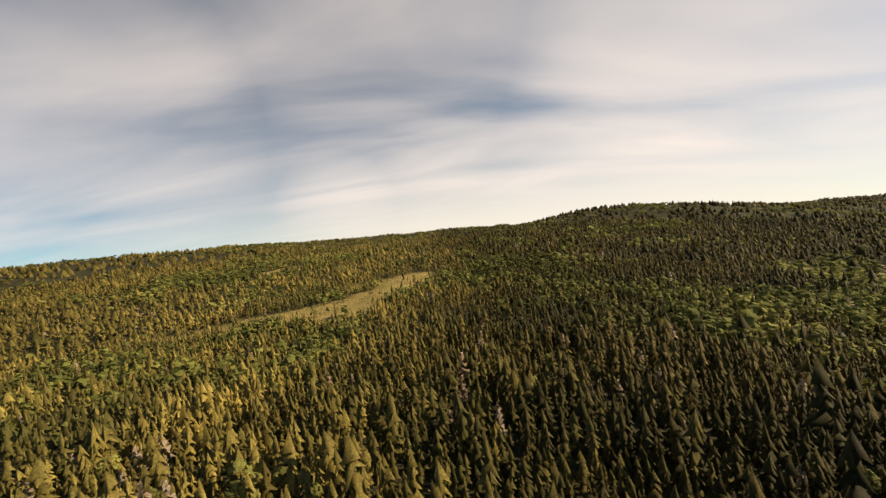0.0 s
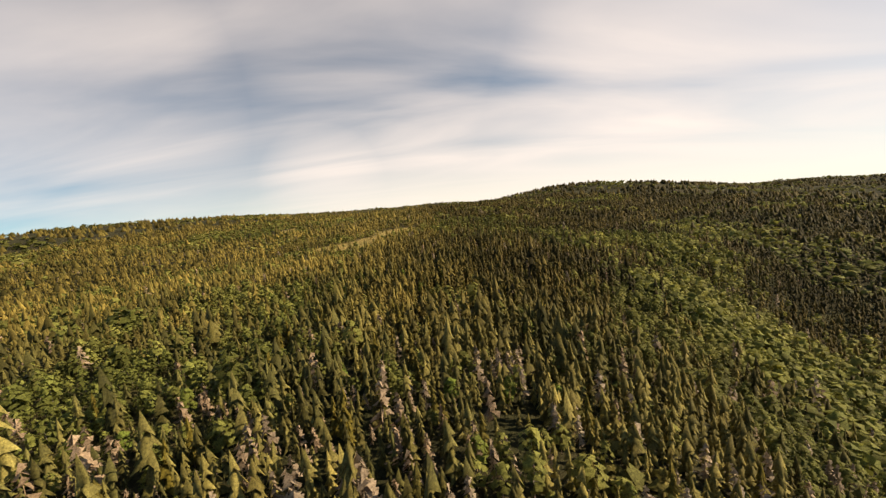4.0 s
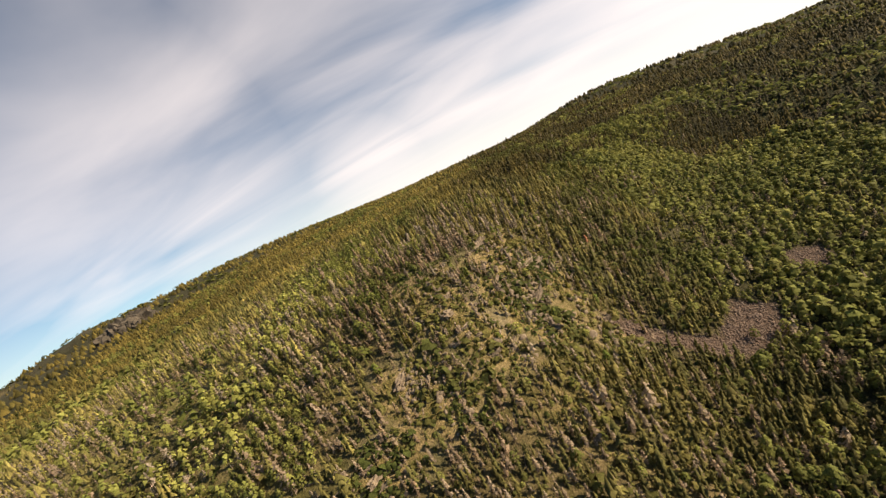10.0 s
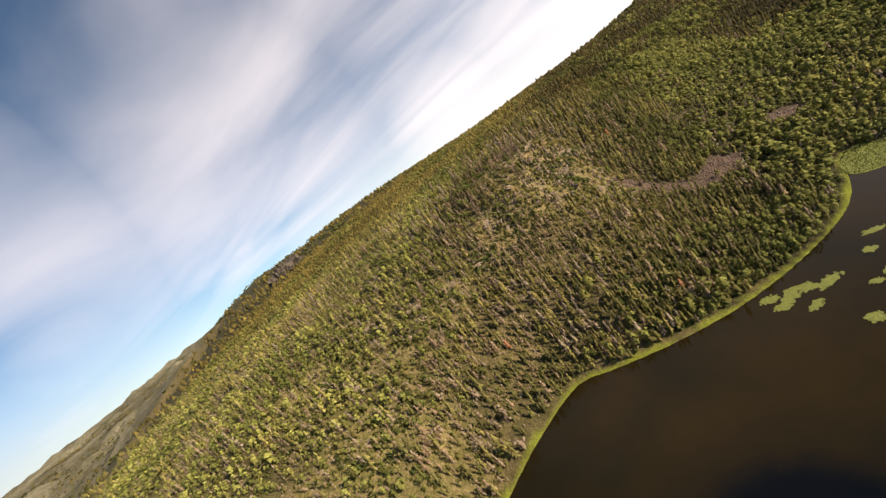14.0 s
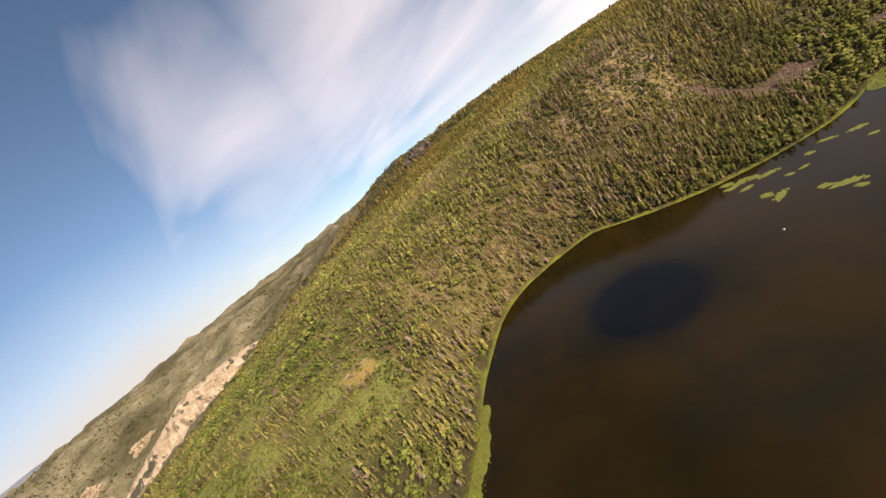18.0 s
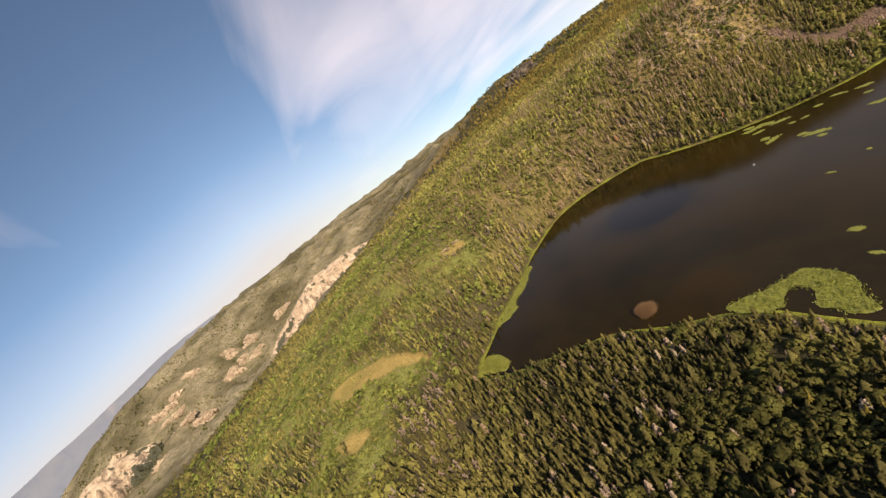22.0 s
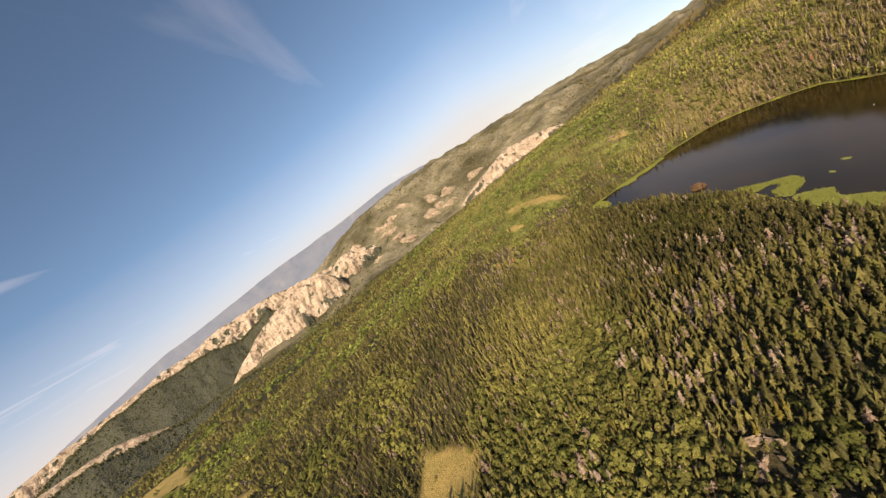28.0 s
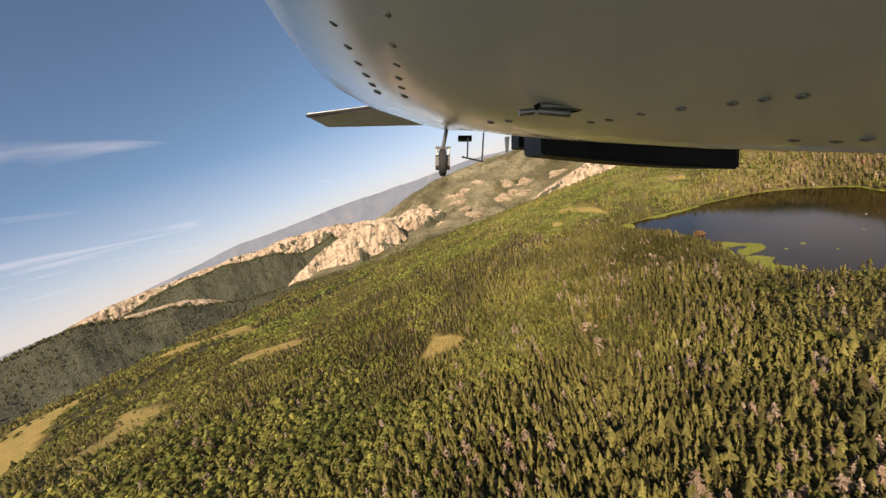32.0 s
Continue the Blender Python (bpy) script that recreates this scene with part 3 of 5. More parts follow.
def plant(name, templates, x, y, z, high, wide, colours, mat, label, category):
    """All the trees of one kind and size class, joined."""
    if not len(x):
        return
    verts, faces, tints, base = [], [], [], 0
    pick = rng.integers(0, len(templates), len(x))
    turn = rng.uniform(0, 6.3, len(x))
    for n_t, (v, f, shade) in enumerate(templates):
        w = pick == n_t
        if not w.any():
            continue
        c, s = np.cos(turn[w])[:, None], np.sin(turn[w])[:, None]
        lean = rng.normal(0, 0.03, (2, w.sum(), 1))
        px = x[w][:, None] + (c * v[:, 0] - s * v[:, 1]) * wide[w][:, None] + lean[0] * v[:, 2] * high[w][:, None]
        py = y[w][:, None] + (s * v[:, 0] + c * v[:, 1]) * wide[w][:, None] + lean[1] * v[:, 2] * high[w][:, None]
        pz = z[w][:, None] + v[:, 2] * high[w][:, None]
        verts.append(np.stack([px, py, pz], -1).reshape(-1, 3))
        faces.append((f[None] + (base + np.arange(w.sum()) * len(v))[:, None, None]).reshape(-1, 3))
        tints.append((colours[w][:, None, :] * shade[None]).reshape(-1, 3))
        base += w.sum() * len(v)
    tree_me = grid_mesh(name, np.concatenate(verts), np.concatenate(faces))
    tinted(tree_me, np.concatenate(tints))
    tree_me.materials.append(mat)
    return tagged(new(name, tree_me), label, category, kind="stuff")


def woods(spacing, least, most, box):
    """Places for trees within a band of distances from the flight line."""
    xs, ys = np.meshgrid(np.arange(box[0], box[1], spacing), np.arange(box[2], box[3], spacing))
    x, y = (xs + rng.uniform(-0.48, 0.48, xs.shape) * spacing).ravel(), (ys + rng.uniform(-0.48, 0.48, xs.shape) * spacing).ravel()
    d = flight_distance(x, y)
    w = (d >= least) & (d < most)
    x, y = x[w], y[w]
    sd = shore_distance(x, y)
    w = sd > 2.8 + 2.5 * rng.uniform(0, 1, len(x))
    x, y, sd = x[w], y[w], sd[w]
    dry, green, rock, scree = cover(x, y)
    luck = rng.uniform(0, 1, len(x))
    bare = np.maximum.reduce([dry * 0.96, green * 0.72, rock * 0.5, scree * 0.99, 0.36 * tan_slope(x, y), 0.46 * open_west(x, y), 0.9 * tan_band(x, y), 0.85 * in_any(x, y, BOULDER_GAPS), np.clip(fractal(x, y, 20, 3, 101) * 5 - 0.45, 0, 0.8) * step(-40, -90, y) * (1 - 0.75 * step(-500, -560, y) * step(60, 140, x))])
    w = luck > bare
    x, y, sd = x[w], y[w], sd[w]
    return x, y, ground(x, y, sd), np.maximum(rock, green)[w]


def kinds(x, y, z, rock):
    """Which trees grow where: 0 spruce, 1 aspen, 2 dead."""
    patch = fractal(x, y, 95, 4, 61) + 0.6 * fractal(x, y, 30, 2, 63)
    far_north = step(-40, 120, y)
    west = step(-20, -220, x) * step(-850, -350, y) * (1 - step(60, 200, y))
    aspen_like = patch + 0.11 * west - 0.06 * far_north + 0.20 * step(50, 140, x) * step(-290, -200, y) * (1 - step(20, 160, y)) - 0.20 * step(90, 150, x) * step(-470, -520, y) * step(-700, -620, y) + 0.40 * np.exp(-(((x - 165) / 55) ** 2) - ((y - 85) / 50) ** 2) + 0.34 * np.exp(-(((x - 370) / 70) ** 2) - ((y + 715) / 45) ** 2)
    kind = np.where(aspen_like + rng.normal(0, 0.10, len(x)) + 0.28 * (rock > 0.4) * (rng.uniform(0, 1, len(x)) < 0.8) > 0.055, 1, 0)
    crest = np.exp(-(((x + 10) / 60) ** 2) - ((y + 165) / 75) ** 2)
    shore_side = np.exp(-(((x - 70) / 110) ** 2) - ((y + 265) / 45) ** 2)
    east = np.exp(-(((x - 300) / 120) ** 2) - ((y + 640) / 60) ** 2)
    pale = 0.65 * np.exp(-(((x - 15) / 26) ** 2) - ((y + 628) / 22) ** 2) + 0.3 * np.exp(-(((x - 80) / 50) ** 2) - ((y + 715) / 40) ** 2)
    dying = pale + 0.24 * step(-20, -80, x) * step(-560, -450, y) * (1 - step(-150, -60, y)) + 0.065 - 0.045 * step(-80, -20, y) + 0.26 * tan_slope(x, y) + 0.20 * east * np.clip(fractal(x, y, 26, 2, 73) * 7 - 0.6, 0, 1) - 0.02 * step(60, 140, x) * step(-480, -540, y) + 0.6 * crest + 0.10 * shore_side + 0.16 * np.clip(fractal(x, y, 45, 3, 71) * 3, 0, 1) * step(40, -60, y) + 0.12 * rock
    return np.where(rng.uniform(0, 1, len(x)) < dying * (1 - 0.55 * kind), 2, kind)


def colour_of(kind, x, y):
    n_c = len(x)
    luck, tone = rng.uniform(0, 1, (n_c, 1)), np.clip(0.5 + fractal(x, y, 40, 3, 81) * 2.2 + rng.normal(0, 0.16, n_c), 0, 1)[:, None]
    # shade of the slope beside the lake, put into the tree tints
    lakeside_shade = np.exp(-(((x - 215) / 100) ** 2) - ((y + 580) / 62) ** 2)
    if kind == 0:
        c = np.array([0.098, 0.092, 0.029]) * (1 - tone) + np.array([0.255, 0.205, 0.06]) * tone
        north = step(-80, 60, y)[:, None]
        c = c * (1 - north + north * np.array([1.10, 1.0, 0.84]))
        c = c * (1 - 0.18 * tone * step(-430, -500, y)[:, None] * np.array([1.2, 0.8, 0.8]))
        # the shaded east hill is darkened in the tint as well
        east_shade = step(40, 130, x) * step(-470, -530, y) * (1 - step(470, 640, x))
        # sunlight on the west slope is put into the tint here
        c = c * (1 - 0.14 * east_shade - 0.50 * lakeside_shade + 0.54 * step(40, -80, x) * step(-920, -840, y) * step(0, -120, y) + 0.36 * np.exp(-(((x - 250) / 140) ** 2) - ((y + 700) / 50) ** 2))[:, None]
        # plateau: sunlit west side and backlit east side painted into the tint
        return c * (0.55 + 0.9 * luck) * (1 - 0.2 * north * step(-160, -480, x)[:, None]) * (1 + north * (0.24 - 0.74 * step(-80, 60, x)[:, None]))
    if kind == 1:
        c = np.array([0.148, 0.157, 0.038]) * (1 - tone) + np.array([0.27, 0.255, 0.066]) * tone
        # same painted shade for the aspens of the east hill
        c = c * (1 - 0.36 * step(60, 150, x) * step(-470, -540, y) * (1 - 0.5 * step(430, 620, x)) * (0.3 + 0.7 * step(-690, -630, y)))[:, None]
        c = c * (1 - 0.42 * lakeside_shade)[:, None] * (1 + np.array([-0.12, 0.02, -0.08]) * (step(-400, -480, y) * step(60, -20, x))[:, None])
        # aspens east on the plateau get the backlit darkening in their tint too
        c = c * (1 - 0.38 * step(-130, -40, y) * step(-30, 70, x) * (1 - step(90, 130, x)))[:, None]
        # west slope aspens: sunlight added through the tint
        return c * (0.6 + 0.85 * luck) * (1 + 0.34 * step(-30, -110, x) * step(0, -120, y) * (1 - 0.5 * step(-440, -520, y)))[:, None]
    c = (np.array([0.36, 0.245, 0.15]) * (1 - tone) + np.array([0.42, 0.33, 0.235]) * tone) * (1 + step(-440, -540, y)[:, None] * np.array([-0.04, -0.06, 0.0]))
    return c * (0.7 + 0.4 * luck) * (1 - 0.22 * step(-400, -500, y))[:, None]


NEAR = ([spruce(5, s, 0.125, 6) for s in range(12)], [aspen(32, s, 0.25, 0.08, 0.010) for s in range(7)], [snag(30, s) for s in range(5)])
MIDDLE = ([spruce(3, s + 20, 0.135, 5) for s in range(8)], [aspen(9, s + 20, 0.27, 0.17, 0.012) for s in range(6)], [snag(18, s + 20) for s in range(4)])
FAR = ([spruce(2, s + 40, 0.15, 5) for s in range(5)], [aspen(5, s + 40, 0.28, 0.22) for s in range(5)], [snag(10, s + 40) for s in range(3)])
DISTANT = ([spruce(1, s + 60, 0.22, 5) for s in range(4)], [aspen(3, s + 60, 0.30, 0.30) for s in range(4)])
LABELS = (("spruce_forest", "dense dark green spruce and fir forest", NEEDLES), ("aspen_grove", "bright green aspen groves among the spruces", LEAVES), ("dead_timber", "standing dead pinkish grey beetle-killed trees", DEADWOOD))
BOX = (-900, 720, -1500, 900)
for templates, spacing, least, most, grown in ((NEAR, 2.75, 0, 115, 1.0), (MIDDLE, 3.6, 115, 330, 1.0), (FAR, 6.0, 330, 850, 1.05)):
    x, y, z, rock = woods(spacing, least, most, BOX)
    kind = kinds(x, y, z, rock)
    for n_k, (name, label, mat) in enumerate(LABELS):
        w = kind == n_k
        count = w.sum()
        high = (rng.gamma(9, 1.0, count) * (0.80, 0.46, 0.70)[n_k] + (1.0, 1.2, 0.8)[n_k]) * grown * (1 - (0.35, 0.62, 0.3)[n_k] * rock[w])
        wide = high * (rng.uniform(0.85, 1.25, count) if n_k == 0 else rng.uniform(0.85, 1.2, count)) * (1.0 if spacing < 5 else 1.35) * (1 + 0.5 * rock[w] * (n_k == 1))
        squat = step(-350, -500, y[w])
        high, wide = high * (1 - 0.27 * squat), wide * (1 + 0.08 * squat + 0.14 * step(-90, -20, y[w]))
        if n_k == 0:
            young = np.where(rng.uniform(0, 1, count) < 0.3, rng.uniform(0.4, 0.75, count), 1.0)
            high, wide = high * young, wide * young ** 0.7
        if n_k == 1:
            high, wide = high * rng.uniform(0.75, 1.2, count), wide * (1.14 - 0.2 * step(-20, -80, x[w]) * step(60, -60, y[w]))
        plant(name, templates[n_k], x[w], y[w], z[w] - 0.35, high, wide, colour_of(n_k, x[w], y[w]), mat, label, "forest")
# young trees that close the stand on the east hill
x, y, z, rock = woods(3.7, 0, 120, (20, 720, -860, -520))
w = rng.uniform(0, 1, len(x)) < step(-520, -560, y)
x, y, z = x[w], y[w], z[w]
high = rng.gamma(8, 0.48, len(x)) + 1.0
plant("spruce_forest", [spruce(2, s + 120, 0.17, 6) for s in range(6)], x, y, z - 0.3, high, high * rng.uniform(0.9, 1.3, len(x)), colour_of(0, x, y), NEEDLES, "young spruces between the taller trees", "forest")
# the distant slopes: rings that widen with distance
ang, dist = rng.uniform(radians(-75), radians(205), 84000), np.sqrt(rng.uniform(0.0, 1.0, 84000))
x, y = 200 - 4300 * dist * np.sin(ang), -600 + 4300 * dist * np.cos(ang)
w = flight_distance(x, y) > 800
x, y = x[w], y[w]
dry, green, rock, scree = cover(x, y)
w = rng.uniform(0, 1, len(x)) > np.maximum.reduce([dry * 0.96, rock * 0.93, np.clip(0.42 + fractal(x, y, 260, 4, 93) * 2.2, 0, 0.75) * step(-900, -1900, x), 0.6 * step(-700, -1600, x), 0.85 * tan_band(x, y)])
x, y = x[w], y[w]
z = ground(x, y)
grow = rng.uniform(8, 15, len(x))
kind = np.where(fractal(x, y, 200, 4, 65) > 0.06, 1, 0)
for n_k in (0, 1):
    w = kind == n_k
    tone = 0.85 if n_k == 0 else 0.8
    plant(("far_woods", "far_aspens")[n_k], DISTANT[n_k], x[w], y[w], z[w] - 1, grow[w] * (1.0, 0.75)[n_k], grow[w] * (2.1, 1.5)[n_k], colour_of(n_k, x[w], y[w]) * tone * (1 - 0.2 * step(-600, -1600, x[w]))[:, None], LABELS[n_k][2], "distant woods on the far mountain slopes", "forest")


# ---- rocks ----
def rock_mesh(name, seed, sides=2, stretch=(1, 1, 1), rough=0.35, sharp=1.6):
    """A broken block of stone, about one metre across."""
    bm = bmesh.new()
    bmesh.ops.create_icosphere(bm, subdivisions=sides, radius=0.5)
    off = Vector((seed * 7.3, seed * 3.1, seed * 1.7))
    for v in bm.verts:
        d = v.co.normalized()
        cell = noise.voronoi(d * sharp + off)[0][0]
        v.co = d * (0.5 + rough * (cell - 0.35) + 0.10 * noise.noise(d * 5 + off))
        v.co = Vector((v.co.x * stretch[0], v.co.y * stretch[1], v.co.z * stretch[2]))
    me = bpy.data.meshes.new(name)
    bm.to_mesh(me)
    bm.free()
    return me


def high(x, y):
    return float(ground(np.array([x]), np.array([y]))[0])


dice = random.Random(11)
crop_meshes = [rock_mesh("outcrop", s, 3, (1.3, 0.55, 0.8), 0.75, 2.3) for s in range(6)]
for me in crop_meshes:
    me.materials.append(RIDGE_STONE)
for sx, sy, r in RIDGE_ROCK:
    for n_r in range(13 if r > 12 else 5):
        x, y = sx + dice.gauss(0, r * 0.45), sy + dice.gauss(0, r * 0.45)
        ob = tagged(new("rock_outcrop", dice.choice(crop_meshes)), "weathered brown rock outcrop on the grassy ridge", "rock", "outcrops on the ridge")
        big = dice.uniform(1.2, 3.2) if n_r else dice.uniform(4.0, 6.0)
        ob.matrix_world = pose(x, y, high(x, y) + big * 0.04, dice.uniform(-25, 25), dice.uniform(-25, 25), dice.gauss(60, 30)) @ Matrix.Diagonal((big * 1.3, big, big * dice.uniform(0.45, 0.85), 1))
for x, y, big in ((387, -645, 3.4), (390, -641, 2.6), (393, -646, 2.2), (388, -642, 2.0), (395, -642, 1.8), (407, -640, 2.8), (410, -637, 3.2), (413, -640, 2.6), (416, -638, 2.4), (411, -642, 1.8)):
    ob = tagged(new("boulder", dice.choice(crop_meshes)), "pale boulder among the trees", "rock", "boulders on the east hill")
    ob.matrix_world = pose(x, y, high(x, y) + big * 0.25, 0, 0, dice.uniform(0, 360)) @ Matrix.Diagonal((big, big, big, 1))

# small stones strewn over the ridge and the dry slope
srng = np.random.default_rng(8)
x, y = srng.uniform(-190, 90, 34000), srng.uniform(-400, -90, 34000)
_, _, bare_r, _ = cover(x, y)
w = srng.uniform(0, 1, len(x)) < np.maximum(bare_r, 0.16 * tan_slope(x, y)) * np.clip(0.45 + 5.0 * fractal(0.9 * x + 0.5 * y, 0.35 * y - 0.6 * x, 9, 3, 97), 0, 1) * (shore_distance(x, y) > 5)
x, y = x[w], y[w]
z, wide, spin = ground(x, y), srng.gamma(2.2, 0.42, len(x)) + 0.3, srng.normal(1.0, 0.6, len(x))
small = rock_mesh("stone", 77, 1, (1.2, 0.6, 0.8), 0.6)
v, f = np.array([p.co for p in small.vertices]), np.array([list(p.vertices) for p in small.polygons])
c, s = np.cos(spin)[:, None], np.sin(spin)[:, None]
all_v = np.stack([x[:, None] + (c * v[:, 0] - s * v[:, 1]) * wide[:, None], y[:, None] + (s * v[:, 0] + c * v[:, 1]) * wide[:, None], z[:, None] + 0.1 + v[:, 2] * wide[:, None]], -1)
me = grid_mesh("loose_rocks", all_v.reshape(-1, 3), (f[None] + (np.arange(len(x)) * len(v))[:, None, None]).reshape(-1, 3))
me.materials.append(RIDGE_STONE)
tagged(new("loose_rocks", me), "tan stones strewn over the dry ridge", "rocks", kind="stuff")

# low shrubs on the ridge, the dry slope and the green slope
x = np.r_[srng.uniform(-190, 95, 30000), srng.uniform(-340, 90, 16000), srng.uniform(30, 240, 14000)]
y = np.r_[srng.uniform(-400, -85, 30000), srng.uniform(-810, -470, 16000), srng.uniform(-300, 30, 14000)]
hay, lush, bare_r, loose = cover(x, y)
open_land = np.maximum.reduce([0.95 * bare_r, 0.45 * tan_slope(x, y), 0.9 * lush, 0.6 * (x > 30) * (y > -320)])
w = (srng.uniform(0, 1, len(x)) < open_land * (1 - loose) * (1 - 0.9 * hay) * np.clip(0.6 + fractal(x, y, 16, 3, 57) * 3, 0.1, 1)) & (shore_distance(x, y) > 5)
x, y = x[w], y[w]
tall = srng.gamma(4, 0.36, len(x)) + 0.5
tone = np.clip(0.5 + fractal(x, y, 22, 3, 59) * 2.5 + srng.normal(0, 0.2, len(x)), 0, 1)[:, None]
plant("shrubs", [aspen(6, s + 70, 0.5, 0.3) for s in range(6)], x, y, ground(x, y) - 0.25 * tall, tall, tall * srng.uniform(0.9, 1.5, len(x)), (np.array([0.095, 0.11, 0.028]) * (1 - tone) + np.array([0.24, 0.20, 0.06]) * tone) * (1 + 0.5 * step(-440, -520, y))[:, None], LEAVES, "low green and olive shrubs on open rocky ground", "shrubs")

# pale crags of the canyon
crag_meshes = [rock_mesh("crag", s + 30, 4, (1.5, 0.8, 1.0), 0.8, 3.2) for s in range(4)]
for me in crag_meshes:
    me.materials.append(PALE_STONE)
dark_meshes = [rock_mesh("cliff", s + 50, 3, (1.3, 0.7, 0.9), 0.75, 2.6) for s in range(3)]
for me in dark_meshes:
    me.materials.append(DARK_STONE)
for sx, sy, r in NORTH_CLIFF:
    for n_r in range(4):
        x, y, big = sx + dice.gauss(0, 15), sy + dice.gauss(0, 15), dice.uniform(22, 46)
        ob = tagged(new("cliff", dice.choice(dark_meshes)), "dark brown cliff on the wooded mountain", "rock", "cliffs on the north mountain")
        ob.matrix_world = pose(x, y, high(x, y), dice.uniform(-20, 20), dice.uniform(-20, 20), dice.uniform(0, 360)) @ Matrix.Diagonal((big, big, big * 1.25, 1))
for sx, sy, r in CANYON_ROCK:
    for n_r in range(5):
        x, y = sx + dice.gauss(0, r * 0.55), sy + dice.gauss(0, r * 0.55)
        ob = tagged(new("crag", dice.choice(crag_meshes)), "pale sandy rock crag on the canyon side", "rock", "canyon crags")
        big = r * dice.uniform(0.35, 0.8)
        ob.matrix_world = pose(x, y, high(x, y) - big * 0.02, dice.uniform(-15, 15), dice.uniform(-15, 15), math.degrees(math.atan2(-600 - y, 200 - x)) + 90 + dice.uniform(-35, 35)) @ Matrix.Diagonal((big, big, big * dice.uniform(0.6, 1.0), 1))

# the ridges beyond the canyon: bearing, elevation and height of the bare cliff under the crest
VIEW = (576.8, -648.3, 151.9)
CLIFF_RIDGES = (
    ("cliff_ridge", "long pale sandstone cliff above the wooded canyon side", 2600, [(78.3, -6.04, 10), (82.4, -5.44, 70), (85.4, -5.32, 110), (87.4, -5.47, 130), (90.3, -6.45, 135), (93.2, -7.54, 125), (95.5, -8.65, 90), (98.3, -10.43, 10)]),
    ("cliff_ridge", "broad pale sandstone cliff face with dark gullies", 2950, [(117.0, -11.02, 10), (118.2, -8.96, 110), (119.8, -7.54, 210), (121.4, -7.64, 225), (124.4, -8.29, 215), (127.4, -8.94, 195), (129.3, -9.66, 160), (131.2, -10.68, 120), (133.1, -11.79, 80), (136.0, -13.3, 40), (139.0, -14.5, 5)]),
    ("cliff_ridge", "broken pale cliff band on the mountain side", 3250, [(110.7, -8.42, 15), (112.8, -7.68, 85), (114.4, -7.17, 110), (116.4, -7.32, 120), (117.8, -8.1, 80), (119.7, -9.54, 10)]),
    ("cliff_ridge", "distant pale cliffs along the canyon rim", 3900, [(117.4, -7.84, 20), (123.1, -7.29, 120), (127.6, -6.83, 160), (129.6, -6.78, 170), (133.7, -6.85, 140), (137.7, -7.43, 95), (141.7, -7.53, 75), (146.7, -8.08, 65), (152.3, -8.24, 80), (154.8, -8.63, 130), (156.8, -8.87, 110), (158.8, -9.5, 60), (166.8, -11.15, 10)]),
    ("wooded_ridge", "dark wooded mountain ridge in the canyon", 3350, [(124.7, -10.34, 0), (128.1, -8.42, 0), (132.4, -9.59, 0), (135.5, -8.58, 0), (141.6, -8.18, 0), (145.7, -8.49, 0), (149.7, -8.99, 0), (152.7, -9.77, 0), (154.2, -10.28, 0), (158.5, -12.99, 0)]),
    ("cliff_ridge", "low pale cliff between two wooded ridges", 2950, [(141.1, -13.9, 0), (144.3, -12.29, 30), (145.4, -11.68, 60), (147.7, -10.78, 60), (150.6, -10.51, 40), (153.0, -10.2, 45), (154.7, -10.27, 35), (157.6, -12.43, 0)]),
    ("wooded_ridge", "dark wooded ridge beyond the meadows", 2450, [(126.7, -14.2, 0), (135.0, -13.49, 0), (141.8, -13.36, 0), (145.0, -12.65, 0), (149.5, -11.13, 0), (152.6, -10.91, 0), (156.1, -9.96, 0), (158.4, -9.61, 0), (161.5, -9.87, 0), (168.9, -10.35, 0), (179.0, -10.98, 0), (193.3, -11.66, 0)]),
)
RIM, k, b = material("canyon_side")
geo = k.add("ShaderNodeNewGeometry")
pos = geo.outputs["Position"]
share = k.add("ShaderNodeVertexColor")
share.layer_name = "bare"
patchy, grit = k.noise(pos, 0.02, 6, 0.7, 0.4), k.noise(pos, 0.09, 5, 0.7)
flat = k.add("ShaderNodeMapping")
flat.inputs["Scale"].default_value = (0.25, 0.25, 1.6)
k.link(pos, flat.inputs[0])
beds = k.noise(flat.outputs[0], 0.05, 5, 0.65, 0.3)
wood_c = k.mix(k.ramp(grit, [(0.40, 0.0), (0.62, 1.0)]), (0.050, 0.054, 0.034), (0.078, 0.080, 0.050))
bare_c = k.mix(k.ramp(patchy, [(0.36, 0.0), (0.62, 1.0)]), (0.35, 0.26, 0.175), (0.58, 0.465, 0.34))
bare_c = k.mix(k.ramp(beds, [(0.50, 0.0), (0.66, 0.6)]), bare_c, (0.17, 0.125, 0.09))
bare_c = k.mix(k.ramp(grit, [(0.50, 0.0), (0.66, 0.4)]), bare_c, (0.22, 0.17, 0.11))
upright = k.add("ShaderNodeMapping")
upright.inputs["Scale"].default_value = (1.0, 1.0, 0.22)
k.link(pos, upright.inputs[0])
bare_c = k.mix(k.ramp(k.noise(upright.outputs[0], 0.022, 6, 0.66, 1.2), [(0.53, 0.0), (0.58, 0.75)]), bare_c, (0.14, 0.10, 0.07))
edge = k.math("ADD", share.outputs[0], k.math("MULTIPLY", k.math("SUBTRACT", patchy, 0.53), 2.6))
k.link(k.mix(k.ramp(edge, [(0.46, 0.0), (0.58, 1.0)]), wood_c, bare_c), b.inputs["Base Color"])
b.inputs["Roughness"].default_value = 0.95
bumped(k, b, k.math("ADD", patchy, k.math("MULTIPLY", grit, 0.5)), 0.9, 16.0)
slope_trees = []
